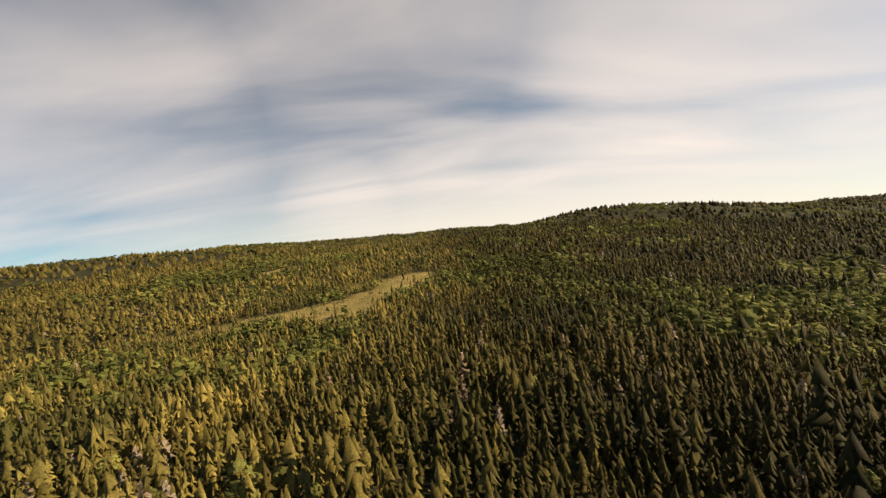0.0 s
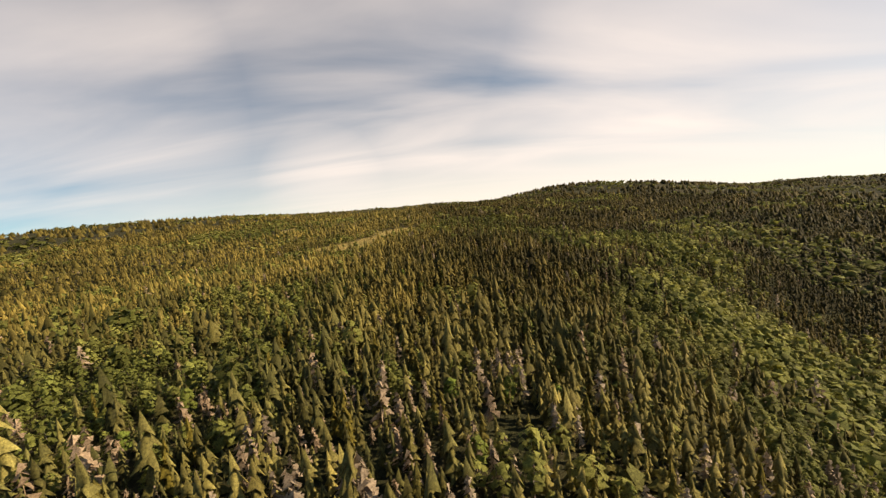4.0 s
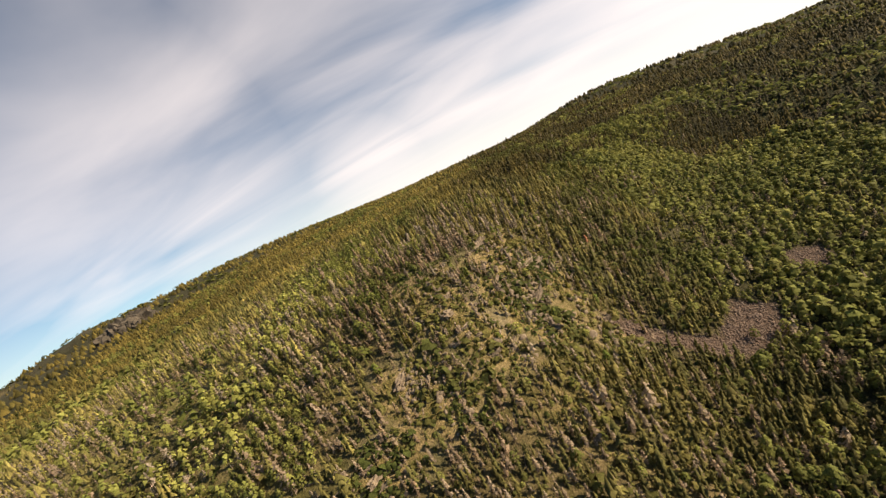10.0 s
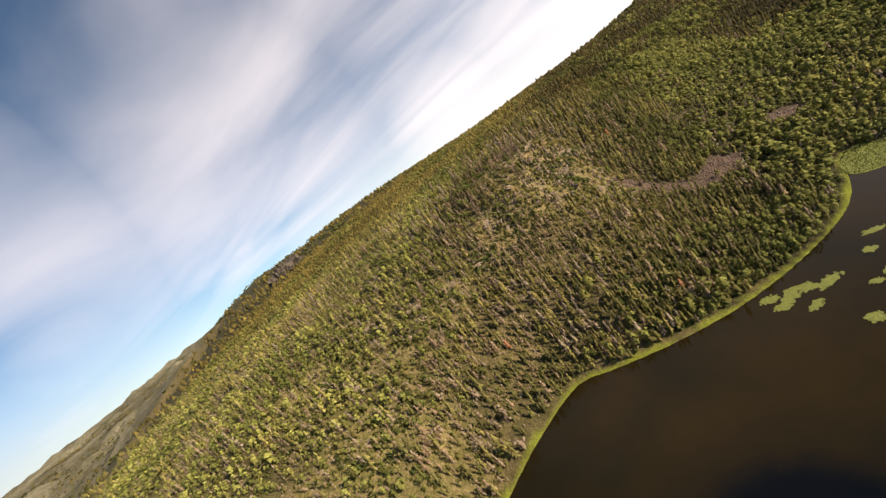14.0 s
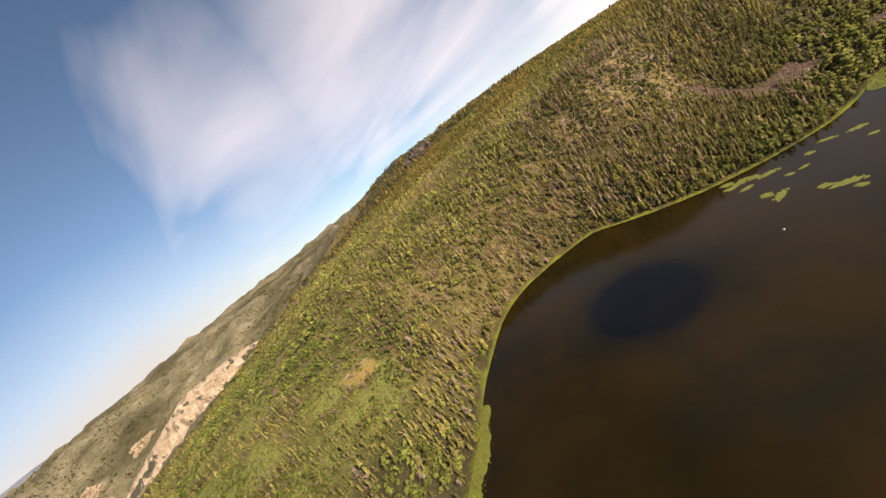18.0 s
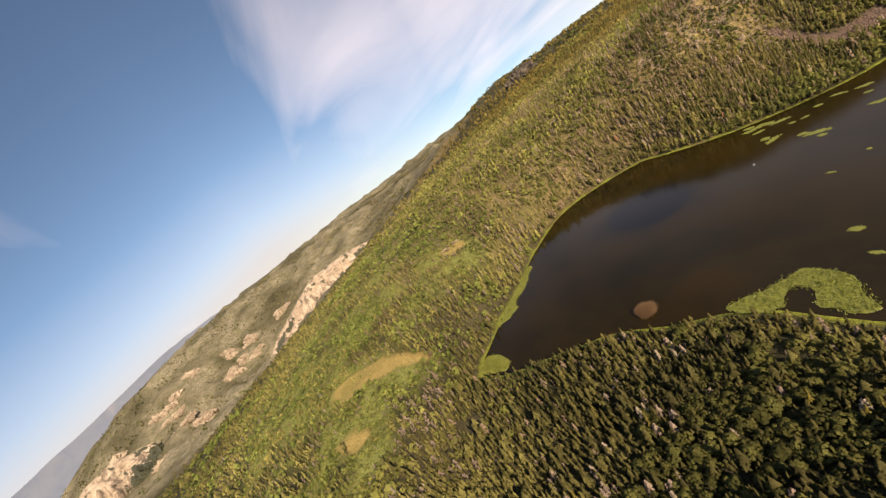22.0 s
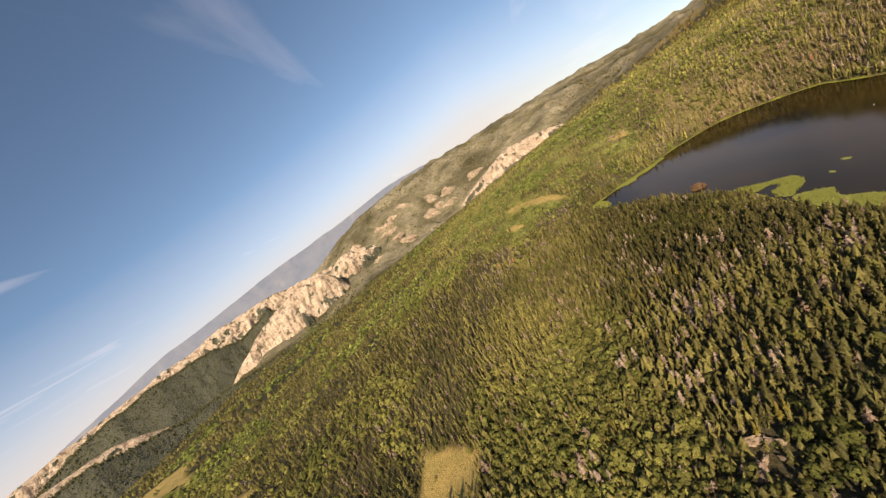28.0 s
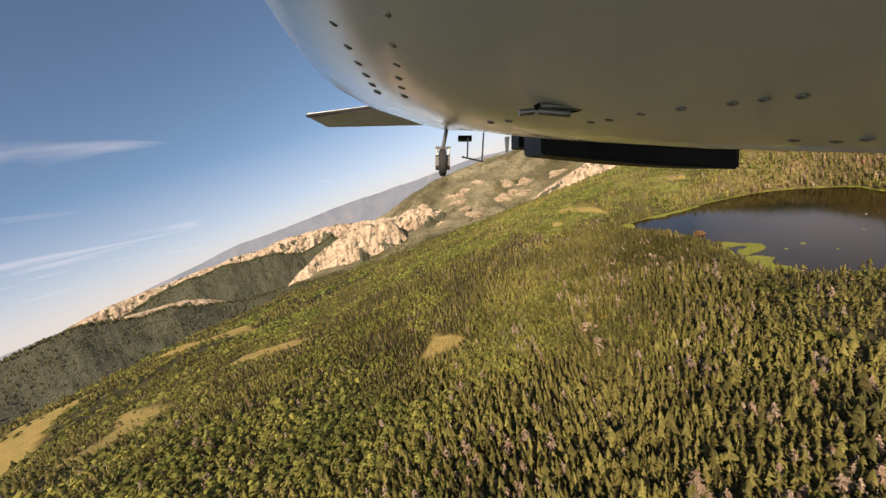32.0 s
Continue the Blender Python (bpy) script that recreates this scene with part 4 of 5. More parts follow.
for n_g, (name, label, far, stops) in enumerate(CLIFF_RIDGES):
    stops = np.array(stops, float)
    a = np.arange(stops[0, 0], stops[-1, 0], 0.11)
    u = np.radians(a) * far
    bare_h = np.interp(a, stops[:, 0], stops[:, 2]) * np.clip(1 + fractal(u, u * 0 + n_g, 90, 4, 5) * 2.6, 0.2, 1.7)
    crest = VIEW[2] + far * np.tan(np.radians(np.interp(a, stops[:, 0], stops[:, 1]))) + fractal(u, u * 0 + 7 * n_g, 130, 5, 15) * 34
    out_r, fall, bare_s = [], [], []
    for back in (600, 300, 120, 40):
        out_r.append(back + 0 * a), fall.append(-0.5 * back + 0 * a), bare_s.append(0 * a)
    for lvl in np.linspace(0, 1, 15):
        ledge = 0.55 * lvl + 0.10 * np.round(lvl * 4) / 4
        out_r.append(-ledge * bare_h), fall.append(-lvl * bare_h), bare_s.append(np.clip(bare_h / 30, 0, 1) * (1.0 if lvl < 0.98 else 0.5))
    for apron in np.r_[12:240:13, 260:480:24, 510:720:50]:
        out_r.append(-0.65 * bare_h - apron), fall.append(-bare_h - 0.46 * apron), bare_s.append(np.clip(bare_h / 60, 0, 1) * max(0.0, 0.62 - apron / 200))
    out_r, fall, bare_s = np.array(out_r), np.array(fall), np.array(bare_s)
    uu = np.broadcast_to(u, out_r.shape)
    bare_s = bare_s * np.clip(0.95 + fractal(uu, fall * 2.2, 60, 4, 85 + n_g) * 2.4, 0.15, 1.1)
    gully = np.abs(fractal(uu + 0.3 * out_r, fall * 0.35, 150, 4, 25 + n_g)) * (2.0 if name == "cliff_ridge" else 0.0)
    inside = step(0, -30, fall) * step(500, 20, out_r)
    out_r = out_r + (0.22 - gully) * np.clip(np.abs(fall) * 1.3, 0, 110) * inside
    out_r = out_r + (np.abs(fractal(uu, fall * 1.4, 42, 3, 65 + n_g)) * 60 - 12) * inside * step(4, 40, bare_h)
    r_all, z_all = far + out_r, crest + fall + fractal(uu, out_r, 45, 3, 35) * 16 * inside + fractal(uu, out_r, 320, 3, 45) * (0 if name == "cliff_ridge" else 110) * inside
    x, y = VIEW[0] - r_all * np.sin(np.radians(a)), VIEW[1] + r_all * np.cos(np.radians(a))
    rows_n, cols_n = out_r.shape
    ii, jj = np.meshgrid(np.arange(rows_n - 1), np.arange(cols_n - 1), indexing="ij")
    fa = (ii * cols_n + jj).ravel()
    me = grid_mesh(name, np.c_[x.ravel(), y.ravel(), z_all.ravel()], np.c_[fa, fa + 1, fa + cols_n + 1, fa + cols_n], far > 3500 or name == "wooded_ridge")
    tinted(me, np.repeat(bare_s.reshape(-1, 1), 3, 1), "bare")
    me.materials.append(RIM)
    tagged(new(name, me), label, "mountain ridge", "ridges round the canyon")
    at = srng.integers(0, out_r.size, 7500 if name == "wooded_ridge" else 3000)
    at = at[(bare_s.ravel()[at] < 0.25) & (out_r.ravel()[at] < 130)]
    slope_trees.append(np.c_[x.ravel()[at] + srng.normal(0, 9, len(at)), y.ravel()[at] + srng.normal(0, 9, len(at)), z_all.ravel()[at]])
p = np.concatenate(slope_trees)
tall = srng.uniform(8, 16, len(p))
plant("canyon_trees", DISTANT[0], p[:, 0], p[:, 1], p[:, 2] - 5, tall, tall * 1.6, np.full((len(p), 3), (0.075, 0.075, 0.032)) * srng.uniform(0.7, 1.4, (len(p), 1)), NEEDLES, "dark conifers scattered over the canyon ridges", "forest")
# ranges on the horizon, their blue haze put into a glowing colour
SKYLINE = [(60.0, -1.6), (90.0, -2.2), (100.0, -2.0), (106.1, -1.93), (113.5, -2.9), (120.8, -3.88), (126.9, -4.35), (130.9, -4.75), (136.9, -5.54), (142.9, -6.03), (147.8, -7.07), (151.8, -7.7), (157.8, -8.83), (161.8, -9.39), (176.0, -10.0), (201.4, -10.21)]
stops = np.array(SKYLINE)
a = np.arange(60, 200, 0.25)
u = a * 80
crest = 120 + 4420 * np.tan(np.radians(np.interp(a, stops[:, 0], stops[:, 1]) + 0.3)) + fractal(u, u * 0, 300, 5, 77) * 30
rows_v = [np.c_[300 - 4420 * np.sin(np.radians(a)), -600 + 4420 * np.cos(np.radians(a)), crest * s - 900 * (1 - s)] for s in (1.0, 0.85, 0.6, 0.0)]
fa = (np.arange(3)[:, None] * len(a) + np.arange(len(a) - 1)[None]).ravel()
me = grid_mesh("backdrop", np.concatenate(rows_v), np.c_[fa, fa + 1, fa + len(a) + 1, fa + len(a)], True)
tagged(new("backdrop", me), "far mountain ranges on the horizon, their blue haze painted as a glow", "mountains", kind="structure")
m = bpy.data.materials.new("far_ranges_glow")
m.use_nodes = True
k = Nodes(m.node_tree)
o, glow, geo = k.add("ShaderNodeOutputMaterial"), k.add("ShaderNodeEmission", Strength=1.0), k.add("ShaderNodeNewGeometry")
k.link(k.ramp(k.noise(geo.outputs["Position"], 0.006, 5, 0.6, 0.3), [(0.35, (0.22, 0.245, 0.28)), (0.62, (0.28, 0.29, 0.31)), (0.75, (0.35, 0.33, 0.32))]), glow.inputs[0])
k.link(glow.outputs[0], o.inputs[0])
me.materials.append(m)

# scree: loose stones
stone_meshes = [rock_mesh("stone", s + 60, 1, (1, 0.8, 0.7), 0.5) for s in range(5)]
for me in stone_meshes:
    me.materials.append(SCREE_STONE)
for n_s, (outline, count, single) in enumerate(((SCREE, 2600, 220), (SCREE_TOP, 900, 60))):
    outline = np.array(outline, float)
    lo, hi = outline.min(0), outline.max(0)
    x, y = srng.uniform(lo[0], hi[0], count * 3), srng.uniform(lo[1], hi[1], count * 3)
    w = ring_distance(x, y, outline) < srng.uniform(-1.0, 1.5, len(x))
    x, y = x[w][:count], y[w][:count]
    z, wide = ground(x, y), srng.gamma(3, 0.16, len(x)) + 0.25
    field = tagged(new("scree_field"), "slope of loose red-brown scree stones", "scree")
    field.location = (*outline.mean(0), high(*outline.mean(0)))
    origin = Matrix.Translation(field.location).inverted()
    for n_r in range(single):
        ob = new("stone", stone_meshes[n_r % 5])
        ob.parent = field
        ob.matrix_basis = origin @ pose(x[n_r], y[n_r], z[n_r] + 0.1, 0, 0, 77.0 * n_r) @ Matrix.Diagonal((wide[n_r] * 1.6,) * 3 + (1,))
    v = np.array([p.co for p in stone_meshes[0].vertices])
    f = np.array([list(p.vertices) for p in stone_meshes[0].polygons])
    x, y, z, wide = x[single:], y[single:], z[single:], wide[single:]
    spin = srng.uniform(0, 6.3, len(x))
    c, s = np.cos(spin)[:, None], np.sin(spin)[:, None]
    all_v = np.stack([x[:, None] + (c * v[:, 0] - s * v[:, 1]) * wide[:, None], y[:, None] + (s * v[:, 0] + c * v[:, 1]) * wide[:, None], z[:, None] + 0.05 + v[:, 2] * wide[:, None]], -1)
    rubble = grid_mesh("rubble", (all_v - np.array(field.location)).reshape(-1, 3), (f[None] + (np.arange(len(x)) * len(v))[:, None, None]).reshape(-1, 3))
    tagged(mesh_part("rubble", rubble, SCREE_STONE, field), kind="stuff")

# ---- on the lake ----
PAD, k, b = material("lily_leaves")
geo = k.add("ShaderNodeNewGeometry")
k.link(k.ramp(k.noise(geo.outputs["Position"], 1.2, 4, 0.7), [(0.3, (0.09, 0.11, 0.017)), (0.7, (0.27, 0.275, 0.045))]), b.inputs["Base Color"])
b.inputs["Roughness"].default_value = 0.6
bumped(k, b, k.noise(geo.outputs["Position"], 4, 3), 0.5, 0.2)


def pad_patch(wide, long, seed):
    """A floating raft of lily leaves with a ragged edge and loose leaves round it."""
    r = random.Random(seed)
    bm = bmesh.new()

    def blob(cx, cy, rx, ry, sides, z):
        ring_v = []
        for s in range(sides):
            q = 2 * math.pi * s / sides
            w = 1 + 0.38 * noise.noise(Vector((2.2 * math.cos(q) + seed, 2.2 * math.sin(q), cx))) + r.uniform(-0.08, 0.08)
            ring_v.append((cx + rx * w * math.cos(q), cy + ry * w * math.sin(q)))
        top = [bm.verts.new((px, py, z + r.uniform(0, 0.05))) for px, py in ring_v]
        base = [bm.verts.new((px * 1.01, py * 1.01, -0.05)) for px, py in ring_v]
        middle = bm.verts.new((cx, cy, z + 0.06))
        for s in range(sides):
            e = (s + 1) % sides
            bm.faces.new((top[s], top[e], middle))
            bm.faces.new((base[s], base[e], top[e], top[s]))

    blob(0, 0, wide / 2, long / 2, 40, 0.06)
    for n_b in range(26):
        q, out_r = r.uniform(0, 6.3), r.uniform(0.85, 1.35)
        w = r.uniform(0.25, 0.9)
        blob(out_r * wide / 2 * math.cos(q), out_r * long / 2 * math.sin(q), w, w, 9, 0.04 + 0.01 * (n_b % 3))
    me = bpy.data.meshes.new("lily_pads")
    bm.to_mesh(me)
    bm.free()
    me.materials.append(PAD)
    return me


pads = [pad_patch(1.0 * w, 1.0 * l, s) for s, (w, l) in enumerate(((6, 4), (9, 4), (5, 5), (12, 5)))]
for n_p, (x, y, turn, scale) in enumerate(((86, -309, 20, 1.0), (93, -311, 50, 1.1), (100, -309, 10, 1.0), (107, -310, 30, 0.8), (88, -316, 15, 0.9), (97, -321, 40, 0.7), (107, -336, 0, 0.9), (113, -340, 70, 0.8),
                                        (117, -319, 10, 0.6), (123, -315, 40, 0.5), (130, -342, 30, 0.8), (138, -344, 10, 0.9), (142, -350, 0, 0.7), (146, -287, 20, 0.8), (126, -300, 40, 0.7), (134, -289, 0, 0.6), (151, -300, 30, 0.6), (160, -320, 10, 0.8),
                                        (250, -420, 30, 0.8), (232, -350, 10, 0.9), (183, -454, 30, 0.75), (193, -471, 0, 0.45), (170, -380, 0, 0.35), (160, -400, 0, 0.3), (205, -440, 0, 0.4))):
    ob = tagged(new("lily_patch", pads[n_p % 4]), "floating yellow-green lily pads on the lake", "water lilies", "lily patches on the lake")
    ob.matrix_world = pose(x, y, 0.02, 0, 0, turn) @ Matrix.Diagonal((scale, scale, 1, 1))


MARSHES = (
    ("curved yellow-green sedge bed reaching out into the lake", [(154, -511), (163, -500), (170, -488), (176, -482), (188, -485), (195, -494), (201, -503), (193, -507), (185, -504), (182, -497), (176, -495), (172, -500), (174, -508), (165, -514)]),
    ("yellow-green sedge margin under the wooded hill", [(204, -505), (212, -488), (226, -493), (243, -483), (256, -484), (268, -491), (258, -503), (230, -507)]),
    ("narrow yellow-green sedge bed on the dry shore", [(-20, -493), (-11, -512), (-2, -531), (8, -548), (19, -567), (21, -550), (19, -538), (11, -529), (5, -514), (-4, -500), (-13, -489)]),
    ("small sedge bed at the outlet of the lake", [(36, -585), (46, -580), (57, -580), (61, -585), (54, -592), (44, -597)]),
    ("bright green sedge cove in the corner of the lake", [(154, -236), (162, -218), (174, -210), (188, -220), (194, -240), (182, -250), (172, -243), (164, -243)]),
)
for n_m, (label, outline) in enumerate(MARSHES):
    edge_ring = smooth_ring(outline, 8)
    middle = edge_ring.mean(0)
    bed = tagged(new("sedge_bed"), label, "marsh", "sedge beds on the lake shore")
    bed.location = (middle[0], middle[1], 0.0)
    wob = np.c_[fractal(edge_ring[:, 0], edge_ring[:, 1], 5, 3, 7), fractal(edge_ring[:, 0], edge_ring[:, 1], 5, 3, 17)] * 5
    rim_p = edge_ring + wob - middle
    bm = bmesh.new()
    top = [bm.verts.new((px, py, 0.16)) for px, py in rim_p]
    base = [bm.verts.new((px * 1.01, py * 1.01, -0.12)) for px, py in rim_p]
    bm.faces.new(top)
    for p in range(len(top)):
        e = (p + 1) % len(top)
        bm.faces.new((base[p], base[e], top[e], top[p]))
    bmesh.ops.triangulate(bm, faces=[face for face in bm.faces if len(face.verts) > 4])
    part("mat", bm, PAD, bed)
    lo, hi = edge_ring.min(0), edge_ring.max(0)
    px, py = srng.uniform(lo[0], hi[0], 9000), srng.uniform(lo[1], hi[1], 9000)
    inside = ring_distance(px, py, edge_ring) < srng.normal(0.2, 0.8, 9000)
    px, py = px[inside][:3000] - middle[0], py[inside][:3000] - middle[1]
    tall, q, lean = srng.uniform(0.35, 1.0, len(px)), srng.uniform(0, 6.3, len(px)), srng.normal(0, 0.4, (2, len(px)))
    spread = 0.22
    tufts = np.stack([np.c_[px - spread * np.cos(q), py - spread * np.sin(q), 0 * px], np.c_[px + spread * np.cos(q), py + spread * np.sin(q), 0 * px], np.c_[px + lean[0], py + lean[1], 0.1 + tall]], 1)
    tuft_me = grid_mesh("sedge", tufts.reshape(-1, 3), np.arange(3 * len(px)).reshape(-1, 3))
    tagged(mesh_part("sedge", tuft_me, PAD, bed), kind="stuff")


def blades(count, radius, tall, seed, width=0.12):
    """A clump of upright stems."""
    r = np.random.default_rng(seed)
    q, out_r = r.uniform(0, 6.3, count), radius * r.uniform(0, 1, count) ** 0.8
    out_r = out_r * (0.8 + 0.12 * np.sin(3 * q + seed) + 0.14 * r.normal(size=count))
    x, y = out_r * np.cos(q), out_r * np.sin(q)
    t, lean = r.uniform(0, 6.3, count), r.normal(0, 0.25, (2, count))
    h = tall * r.uniform(0.5, 1.1, count) * (1 - 0.6 * (out_r / radius) ** 2)
    a = np.stack([x - width * np.cos(t), y - width * np.sin(t), 0 * x], -1)
    b_ = np.stack([x + width * np.cos(t), y + width * np.sin(t), 0 * x], -1)
    c = np.stack([x + lean[0] * h, y + lean[1] * h, h], -1)
    return grid_mesh("stems", np.stack([a, b_, c], 1).reshape(-1, 3), np.arange(count * 3).reshape(-1, 3))


def reddish(name, low, top):
    m, k, b = material(name)
    geo = k.add("ShaderNodeNewGeometry")
    k.link(k.ramp(k.noise(geo.outputs["Position"], 1.5, 3), [(0.3, low), (0.7, top)]), b.inputs["Base Color"])
    b.inputs["Roughness"].default_value = 0.85
    return m


REED, RUST = reddish("dry_reed", (0.12, 0.07, 0.033), (0.29, 0.17, 0.085)), reddish("rusty_needles", (0.30, 0.11, 0.05), (0.50, 0.22, 0.11))
reed_me = blades(5200, 6.3, 4.4, 4, 0.09)
reed_me.materials.append(REED)
ob = tagged(new("reed_islet", reed_me), "round clump of dry red-brown reeds in shallow water", "reeds")
ob.location = (119, -521, -0.1)
buoy = tagged(new("buoy"), "small white float on the lake", "buoy")
buoy.location = (114, -374, 0)
WHITE, k, b = material("white_paint")
geo = k.add("ShaderNodeNewGeometry")
k.link(k.ramp(k.noise(geo.outputs["Position"], 6, 3), [(0.3, (0.7, 0.7, 0.68)), (0.7, (0.82, 0.82, 0.8))]), b.inputs["Base Color"])
bm = bmesh.new()
bmesh.ops.create_uvsphere(bm, u_segments=16, v_segments=10, radius=0.55)
for v in bm.verts:
    v.co.z *= 0.7
part("float", bm, WHITE, buoy)
bm = bmesh.new()
bmesh.ops.create_cone(bm, segments=10, radius1=0.09, radius2=0.06, depth=0.6, cap_ends=True, matrix=Matrix.Translation((0, 0, 0.6)))
part("stem", bm, WHITE, buoy)

# ---- single trees ----
def tinted_mesh(name, template, colour, mat):
    v, f, shade = template
    me = grid_mesh(name, v, f)
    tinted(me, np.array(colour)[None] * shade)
    me.materials.append(mat)
    return me


def stem(name, tall, foot):
    bm = bmesh.new()
    bmesh.ops.create_cone(bm, segments=7, radius1=foot, radius2=foot * 0.25, depth=tall, cap_ends=True, matrix=Matrix.Translation((0, 0, tall / 2 - 0.05)))
    me = bpy.data.meshes.new(name)
    bm.to_mesh(me)
    bm.free()
    me.materials.append(BARK)
    return me


def tree(name, crown, trunk, label, category, group):
    thing = tagged(new(name), label, category, group)
    mesh_part("trunk", trunk, None, thing)
    mesh_part("crown", crown, None, thing)
    return thing


kinds_of_tree = []
for s in range(3):
    tone = (0.135 + 0.03 * s, 0.112 + 0.02 * s, 0.028)
    kinds_of_tree.append(("spruce_tree", tinted_mesh("crown", spruce(10, 80 + s, 0.125, 9), tone, NEEDLES), stem("trunk", 0.5, 0.016), "slim olive-green spruce on the forest slope", "tree", "spruces below the flight line", (6.5, 11.0)))
for s in range(2):
    kinds_of_tree.append(("aspen_tree", tinted_mesh("crown", aspen(60, 90 + s, 0.25, 0.07), (0.19, 0.215 + 0.02 * s, 0.045), LEAVES), stem("trunk", 0.5, 0.014), "young aspen with bright green leaves", "tree", "aspens below the flight line", (4.5, 7.5)))
for s in range(2):
    kinds_of_tree.append(("dead_tree", tinted_mesh("crown", snag(46, 95 + s), (0.33, 0.245 + 0.02 * s, 0.18), DEADWOOD), stem("trunk", 0.9, 0.014), "standing dead conifer with bare pinkish twigs", "dead tree", "dead trees on the ridge", (6.0, 9.5)))
models = []
for name, crown, trunk, label, category, group, span in kinds_of_tree:
    models.append((tree(name, crown, trunk, label, category, group), span))
placed = 0
for n_t in range(400):
    along = dice.uniform(0, 1)
    x, y = dice.gauss(5 + 10 * along, 32), 60 - 270 * along + dice.gauss(0, 10)
    dead_land = y < -110 and abs(x) < 45
    pool = (5, 6, 5, 6, 0, 1, 3) if dead_land else (0, 1, 2, 0, 1, 2, 3, 4)
    pick = dice.choice(pool)
    model, span = models[pick]
    tall = dice.uniform(*span)
    place = pose(x, y, high(x, y) - 0.1, dice.gauss(0, 2), dice.gauss(0, 2), dice.uniform(0, 360))
    if model.get("set") is None:
        model["set"] = True
        made_tree = model
        made_tree.matrix_basis = place
    else:
        made_tree = copy_thing(model, place)
        made_tree.scale = (1, 1, 1)
    made_tree.scale = (tall, tall, tall)
    placed += 1
    if placed >= 290:
        break
for model, span in models:
    del model["set"]
# the east hill: spruces, and dead trees in small groups
for n_t in range(170):
    if n_t % 5 == 0:
        along = dice.uniform(0, 1)
        cx, cy = 110 + 330 * along + dice.gauss(0, 22), -575 - 95 * along + dice.gauss(0, 26)
    dead = n_t % 10 < 5
    x, y = cx + dice.gauss(0, 3.5 if dead else 9), cy + dice.gauss(0, 3.5 if dead else 9)
    if shore_distance(np.array([x]), np.array([y]))[0] < 5:
        continue
    model, span = models[dice.choice((5, 6) if dead else (0, 1, 2))]
    tall = dice.uniform(5.5, 8.5)
    made_tree = copy_thing(model, pose(x, y, high(x, y) - 0.1, dice.gauss(0, 2), dice.gauss(0, 2), dice.uniform(0, 360)))
    made_tree.scale = (tall * (1.25 if dead else 1.1), tall * (1.25 if dead else 1.1), tall)
    if dead:
        tagged(made_tree, "dead pinkish-brown conifer among green spruces", "dead tree", "dead trees on the east hill")
    else:
        tagged(made_tree, "dark green spruce in the dense hill forest", "tree", "spruces on the east hill")
for x, y, tall in ((72, -120, 5.5), (76, -124, 4.5), (-34, -301, 6.5), (93, -700, 6.5), (97, -704, 5.5), (88, -708, 5.0), (92, -716, 5.5), (60, -285, 6.0)):
    bush = tagged(new("rusty_tree", None), "dead fir with rust-red needles", "dead tree", "rusty trees")
    bush.location = (x, y, high(x, y) - 0.1)
    bush.scale = (tall, tall, tall)
    crown_v, crown_f, _ = spruce(8, int(tall * 10), 0.22, 9)
    mesh_part("crown", grid_mesh("crown", crown_v, crown_f), RUST, bush)
    mesh_part("trunk", stem("trunk", 0.5, 0.02), None, bush)
# fallen grey logs
log_me = stem("log", 1.0, 0.03)
for n_l in range(70):
    x, y = dice.gauss(-15, 45), dice.gauss(-215, 45)
    if n_l >= 50:
        x, y = dice.gauss(20, 50), dice.gauss(-620, 25)
    if shore_distance(np.array([x]), np.array([y]))[0] < 4:
        continue
    log = tagged(new("fallen_log", log_me), "bleached grey fallen tree trunk on the slope", "log", "fallen logs")
    q = dice.uniform(0, 6.3)
    long = dice.uniform(4, 8)
    z0, z1 = high(x, y), high(x + long * math.cos(q), y + long * math.sin(q))
    log.matrix_world = Matrix.Translation((x, y, z0 + 0.15)) @ Vector((long * math.cos(q), long * math.sin(q), z1 - z0)).to_track_quat("Z", "Y").to_matrix().to_4x4() @ Matrix.Diagonal((long, long, long, 1))

# ---- the airplane whose tail the camera looks at, over the end of the path ----
from mathutils.bvhtree import BVHTree

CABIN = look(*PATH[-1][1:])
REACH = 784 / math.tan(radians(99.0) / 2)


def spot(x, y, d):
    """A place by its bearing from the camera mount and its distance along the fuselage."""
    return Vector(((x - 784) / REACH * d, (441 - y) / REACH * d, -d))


airplane = tagged(new("airplane"), "white riveted tail-dragger airplane seen from below in flight", "airplane")
airplane.matrix_world = CABIN
SKIN, k, b = material("aircraft_paint")
geo = k.add("ShaderNodeTexCoord")
k.link(k.mix(k.ramp(k.noise(geo.outputs["Object"], 3.0, 6, 0.65), [(0.40, 0.0), (0.75, 0.5)]), (0.74, 0.74, 0.70), (0.52, 0.49, 0.40)), b.inputs["Base Color"])
k.link(k.ramp(k.noise(geo.outputs["Object"], 14.0, 4), [(0.3, 0.08), (0.7, 0.2)]), b.inputs["Roughness"])
b.inputs["Specular IOR Level"].default_value = 0.5
BLACK, k, b = material("black_metal")
geo = k.add("ShaderNodeTexCoord")
k.link(k.ramp(k.noise(geo.outputs["Object"], 9.0, 4), [(0.3, (0.008, 0.008, 0.009)), (0.7, (0.025, 0.024, 0.024))]), b.inputs["Base Color"])
b.inputs["Roughness"].default_value, b.inputs["Specular IOR Level"].default_value = 0.6, 0.2
RIVET, k, b = material("dark_rivet")
geo = k.add("ShaderNodeTexCoord")
k.link(k.ramp(k.noise(geo.outputs["Object"], 2.0, 3), [(0.35, (0.10, 0.09, 0.07)), (0.65, (0.34, 0.32, 0.28))]), b.inputs["Base Color"])
b.inputs["Roughness"].default_value = 0.35
